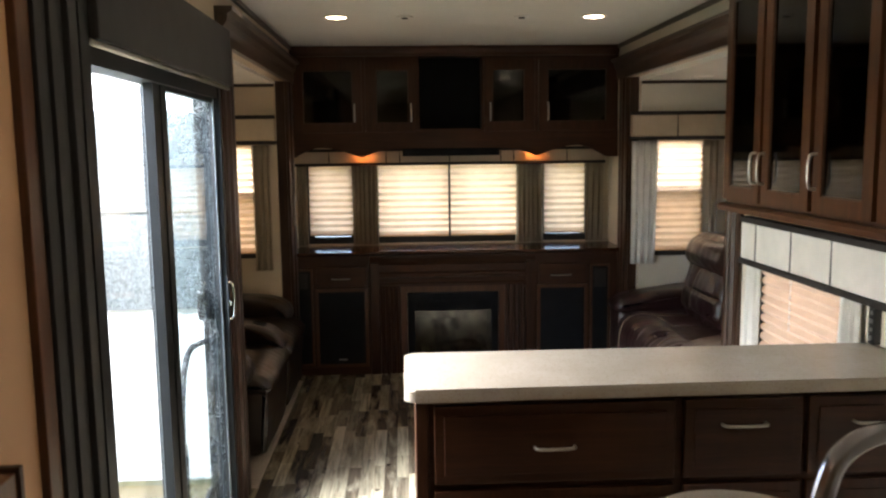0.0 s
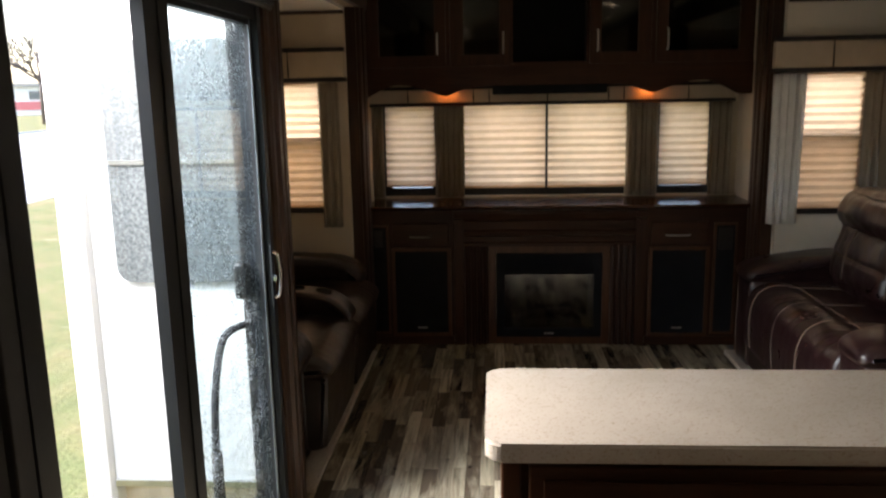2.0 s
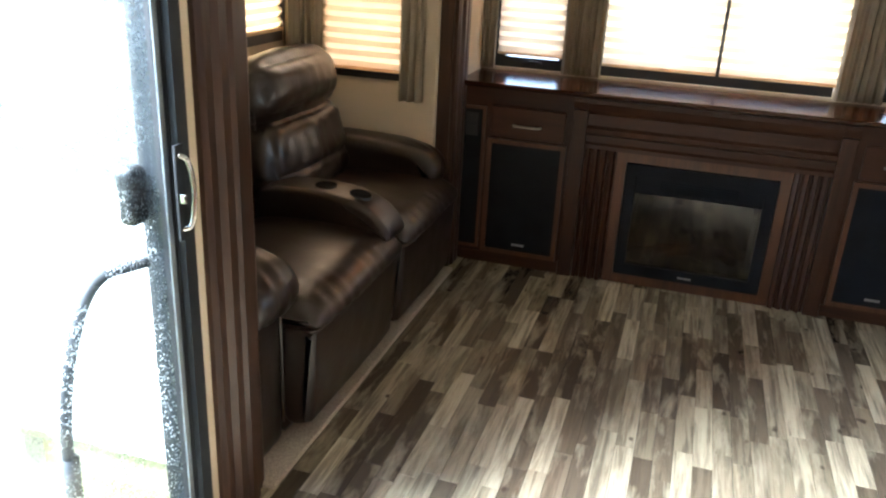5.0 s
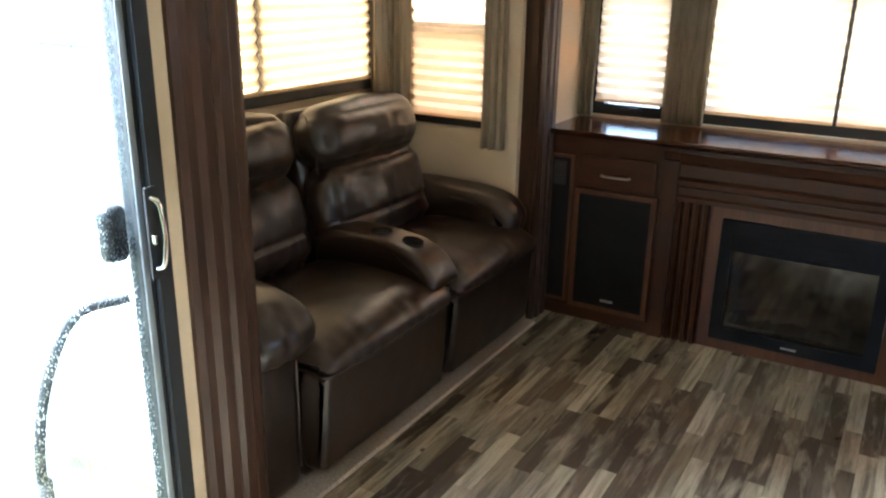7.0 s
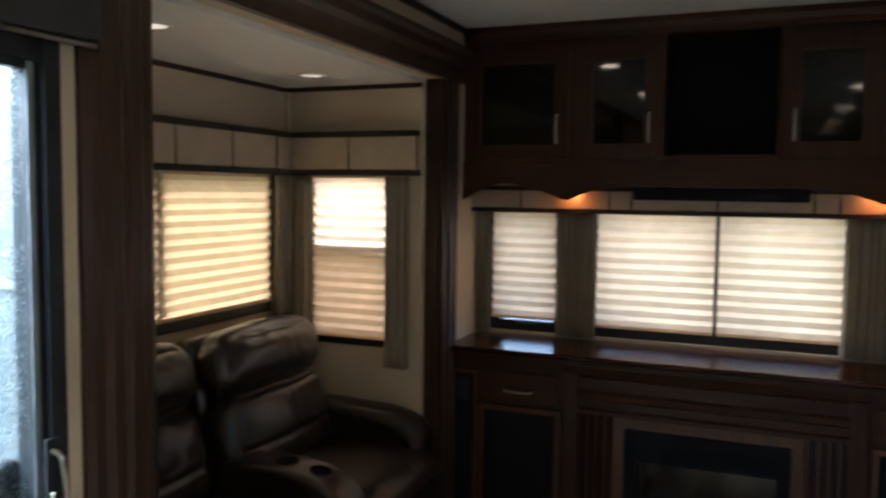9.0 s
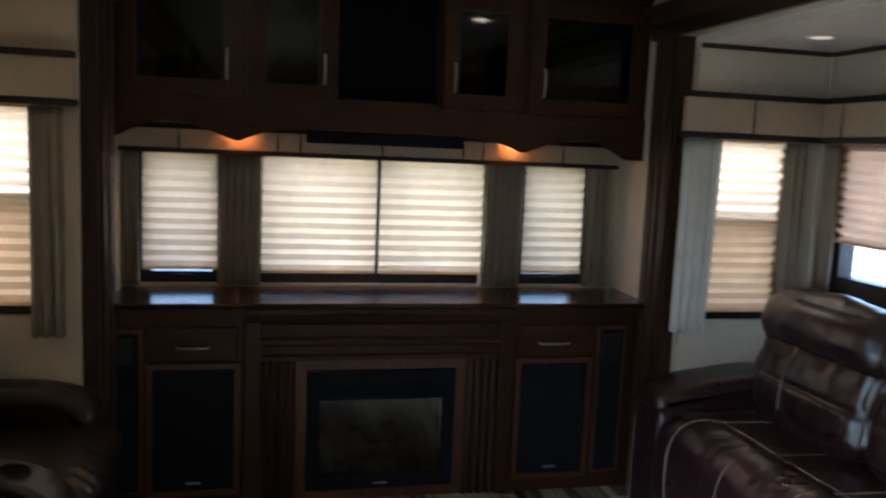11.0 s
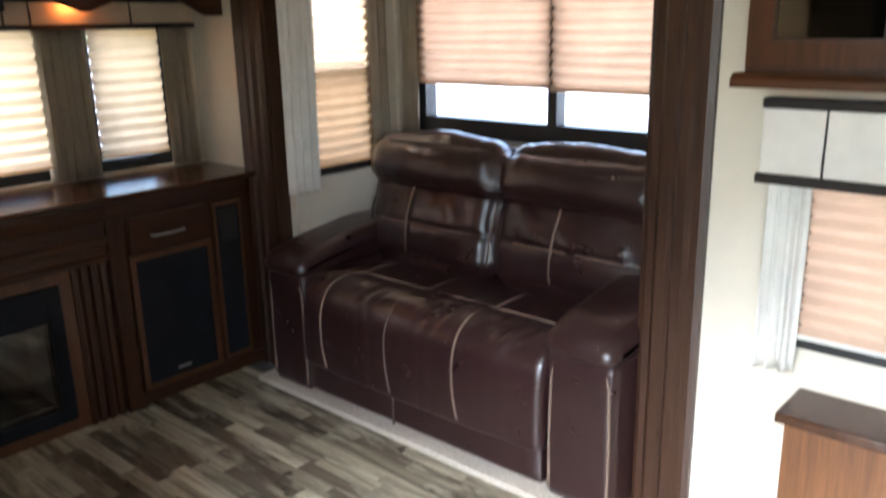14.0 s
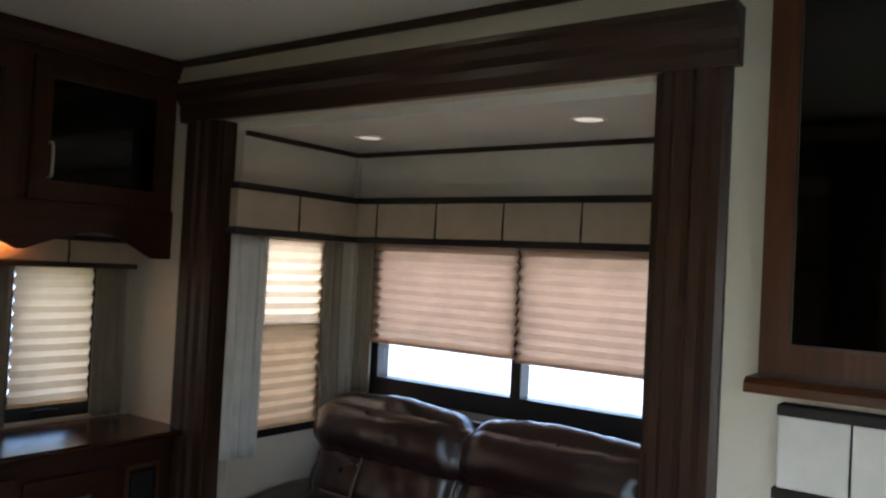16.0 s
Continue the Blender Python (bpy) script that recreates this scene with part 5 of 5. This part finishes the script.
# made-up pale ground over the lawn, so the gap under the right blind looks bright
structure("pavement", [(3.2, 60, -120, 200, -0.998, -0.98)], M_PALEROAD, "added pale ground that whitens the gap under the right blind", "pavement")
shop = thing("distant_building", (-82, 112, -1.0), "long pale building with a pink-red band", "building")
part("wall", box((-130, -60, 118, 128, -1.0, 3.2)), M_SIDING, shop)
part("band", box((-130, -60, 117.9, 118, -0.2, 1.0)), M_PINK, shop, "faded pink-red band")
part("roof", box((-131, -59, 117.5, 129, 3.2, 3.7)), M_ASPHALT, shop)
for k in range(9):
    win_k = part("window", box((-128 + 7.4 * k, -124.5 + 7.4 * k, 117.85, 117.95, 1.3, 2.5)), M_OUTGLASS, shop)


def bare_tree(x, y, h, seed):
    """A leafless tree: tapering trunk, limbs and twigs."""
    rng_t = random.Random(seed)
    root = thing("tree", (x, y, -1.0), "bare grey-brown tree on the lawn", "tree", "trees beyond the road")
    part("trunk", tube([(x, y, -1.02), (x + 0.05 * h * 0.1, y, -1 + 0.22 * h), (x, y + 0.02 * h, -1 + 0.42 * h)], 0.022 * h, 9), M_BARK, root, smooth=True)
    crown = bmesh.new()
    def branch(p, d, ln, r, level):
        q = p + d * ln
        m = p + d * ln * 0.5 + Vector((rng_t.uniform(-1, 1), rng_t.uniform(-1, 1), rng_t.uniform(0, 1))) * ln * 0.08
        tube([p, m, q], r, 4, crown)
        if level:
            for _ in range(4 if level > 1 else 5):
                nd = (d + Vector((rng_t.uniform(-1, 1), rng_t.uniform(-1, 1), rng_t.uniform(-0.3, 0.7))) * 0.8).normalized()
                branch(p + d * ln * rng_t.uniform(0.45, 1.0), nd, ln * rng_t.uniform(0.5, 0.75), r * 0.55, level - 1)
    for k in range(7):
        a = k * 0.9 + rng_t.uniform(0, 0.5)
        branch(Vector((x, y, -1 + h * rng_t.uniform(0.28, 0.42))), Vector((math.cos(a), math.sin(a), rng_t.uniform(0.5, 1.3))).normalized(), h * 0.24, 0.010 * h, 3)
    part("crown", crown, M_BARK, root)
    return root


bare_tree(-30.5, 42.5, 9.0, 3)
bare_tree(-47, 60, 11.0, 4)
bare_tree(-60, 66, 10.0, 5)
bare_tree(-44, 78, 12.0, 6)
ext = thing("slide_out_exterior", (-1.12, 3.8, 0.1), "white fibreglass end wall of the slide-out", "trailer wall")
part("siding", box((-1.392, -0.77, 3.775, 3.838, 0.085, 2.25)), M_SIDING, ext, bevel=0.006)
part("corner_trim", prism([(-1.498, 3.84), (-1.498, 3.752), (-1.485, 3.744), (-1.408, 3.757), (-1.393, 3.775), (-1.393, 3.84)], "z", -0.07, 2.26), M_SIDING, ext, "white moulded corner flange")
part("bottom_trim", box((-1.391, -0.77, 3.764, 3.7745, 0.088, 0.118)), M_ALU, ext, "aluminium edge trim", bevel=0.004)
win = part("window", prism([
    (cx + 0.06 * math.cos(a0 + k * math.pi / 12), cz + 0.06 * math.sin(a0 + k * math.pi / 12)) for cx, cz, a0 in ((-0.85, 1.71, 0), (-1.237, 1.71, math.pi / 2), (-1.237, 0.965, math.pi), (-0.85, 0.965, 1.5 * math.pi)) for k in range(7)], "y", 3.758, 3.775), M_OUTGLASS, ext, "rain-wet dark tinted window")
part("window_bar", box((-1.29, -0.795, 3.750, 3.758, 1.338, 1.352)), M_ALU, win)
rail = thing("grab_handle", (-0.80, 3.45, 0.2), "dark folding entry grab handle outside the door", "grab handle")
part("bar", tube(spline([(-0.765, 3.60, 0.80), (-0.82, 3.50, 0.78), (-0.83, 3.42, 0.66), (-0.83, 3.375, 0.50), (-0.83, 3.37, 0.34), (-0.83, 3.37, 0.14), (-0.82, 3.42, 0.06), (-0.765, 3.56, 0.16)], 8), 0.013), M_SHADECASE, rail, smooth=True)
part("grip", tube([(-0.83, 3.373, 0.42), (-0.83, 3.37, 0.14)], 0.018, 12), M_RUBBER, rail, "black foam grip", smooth=True)

# ---- sink counter beside the aisle ----
pen = thing("sink_counter", (0.66, 0.9, 0), "cream sink counter with a rounded end on a cherry base", "counter")
lobe = [(0.66 + 0.18 * math.cos(a), 1.50 + 0.18 * math.sin(a)) for a in np.linspace(0, math.pi, 21)]
bm = prism([(float(a), float(b)) for a, b in lobe] + [(0.48, 0.35), (0.84, 0.35)], "z", 0.892, 0.93)
bmesh.ops.bevel(bm, geom=[e for e in bm.edges if abs(e.verts[0].co.z - e.verts[1].co.z) < 1e-5], offset=0.010, segments=3, affect="EDGES")
part("slab", bm, M_COUNTER, pen)
part("base", box((0.52, 0.80, 0.37, 1.48, 0.0, 0.892)), M_WOOD, pen)
tap = thing("faucet", (0.775, 1.47, 0.93), "dark polished gooseneck kitchen faucet on the sink counter", "faucet")
part("spout", tube(spline([(0.775, 1.47, 0.93), (0.778, 1.475, 1.00), (0.805, 1.485, 1.062), (0.855, 1.495, 1.095), (0.915, 1.50, 1.105), (0.975, 1.50, 1.085), (1.01, 1.50, 1.04), (1.015, 1.50, 1.00)], 6), 0.019, 14), M_STEEL, tap, smooth=True)
part("base_ring", disc(0.775, 1.47, 0.93, 0.03, 0.016), M_STEEL, tap)

# ---- floor planks ----
floor = bpy.data.objects["floor"]
plank_meshes = {}
rng = random.Random(7)
PW = 0.0598
NEAR_Y = 3.35


def plank_box(w, ln, at, bm):
    """A thin board with its upper edges eased."""
    (cx, cy), e, c = at, 0.0004, 0.0010
    lo = [bm.verts.new((cx + sx * (w / 2 - e), cy + sy * (ln / 2 - e), -0.0068)) for sx, sy in ((-1, -1), (1, -1), (1, 1), (-1, 1))]
    mid = [bm.verts.new((v.co.x, v.co.y, -c)) for v in lo]
    hi = [bm.verts.new((cx + sx * (w / 2 - e - c), cy + sy * (ln / 2 - e - c), 0.0)) for sx, sy in ((-1, -1), (1, -1), (1, 1), (-1, 1))]
    bm.faces.new(lo[::-1])
    bm.faces.new(hi)
    for a, b in ((lo, mid), (mid, hi)):
        for k in range(4):
            bm.faces.new((a[k], a[(k + 1) % 4], b[(k + 1) % 4], b[k]))


rest = bmesh.new()
edges = [XL + 0.001 + k * PW for k in range(37)]
edges += [edges[-1] + (XR - 0.001 - edges[-1]) * k / 3 for k in (1, 2, 3)]
for x, x1 in zip(edges, edges[1:]):
    yend = 5.86 if x1 < 1.53 else 3.94
    y = YB + 0.001 - rng.uniform(0, 0.3)
    while y < yend:
        ln = rng.choice((0.28, 0.36, 0.44, 0.52))
        ya, yb = max(y, YB + 0.001), min(y + ln, yend)
        y += ln
        if yb - ya < 0.02:
            continue
        key = (round(x1 - x, 4), round(yb - ya, 3))
        at = ((x + x1) / 2, (ya + yb) / 2)
        if yb < NEAR_Y:
            plank_box(*key, at, rest)
            continue
        if key not in plank_meshes:
            bm = bmesh.new()
            plank_box(*key, (0, 0), bm)
            me = bpy.data.meshes.new("plank")
            bm.to_mesh(me)
            bm.free()
            me.materials.append(M_PLANK)
            plank_meshes[key] = me
        ob = new("plank", plank_meshes[key])
        ob.location = (*at, 0)
        ob.parent = floor
me = bpy.data.meshes.new("planks_in_the_kitchen")
rest.to_mesh(me)
rest.free()
me.materials.append(M_PLANKS)
ob = new("planks_in_the_kitchen", me)
ob.parent = floor
tagged(ob, kind="stuff")
fray = part("carpet_fray", cushion((0.11, 0.09, 0.035), 0.017, T(1.47, 3.93, 0.022), 0.004, 0.009, 14, 2.0), M_CARPET, None, smooth=True)
tagged(fray, "frayed corner of pale carpet at the opening", "carpet")
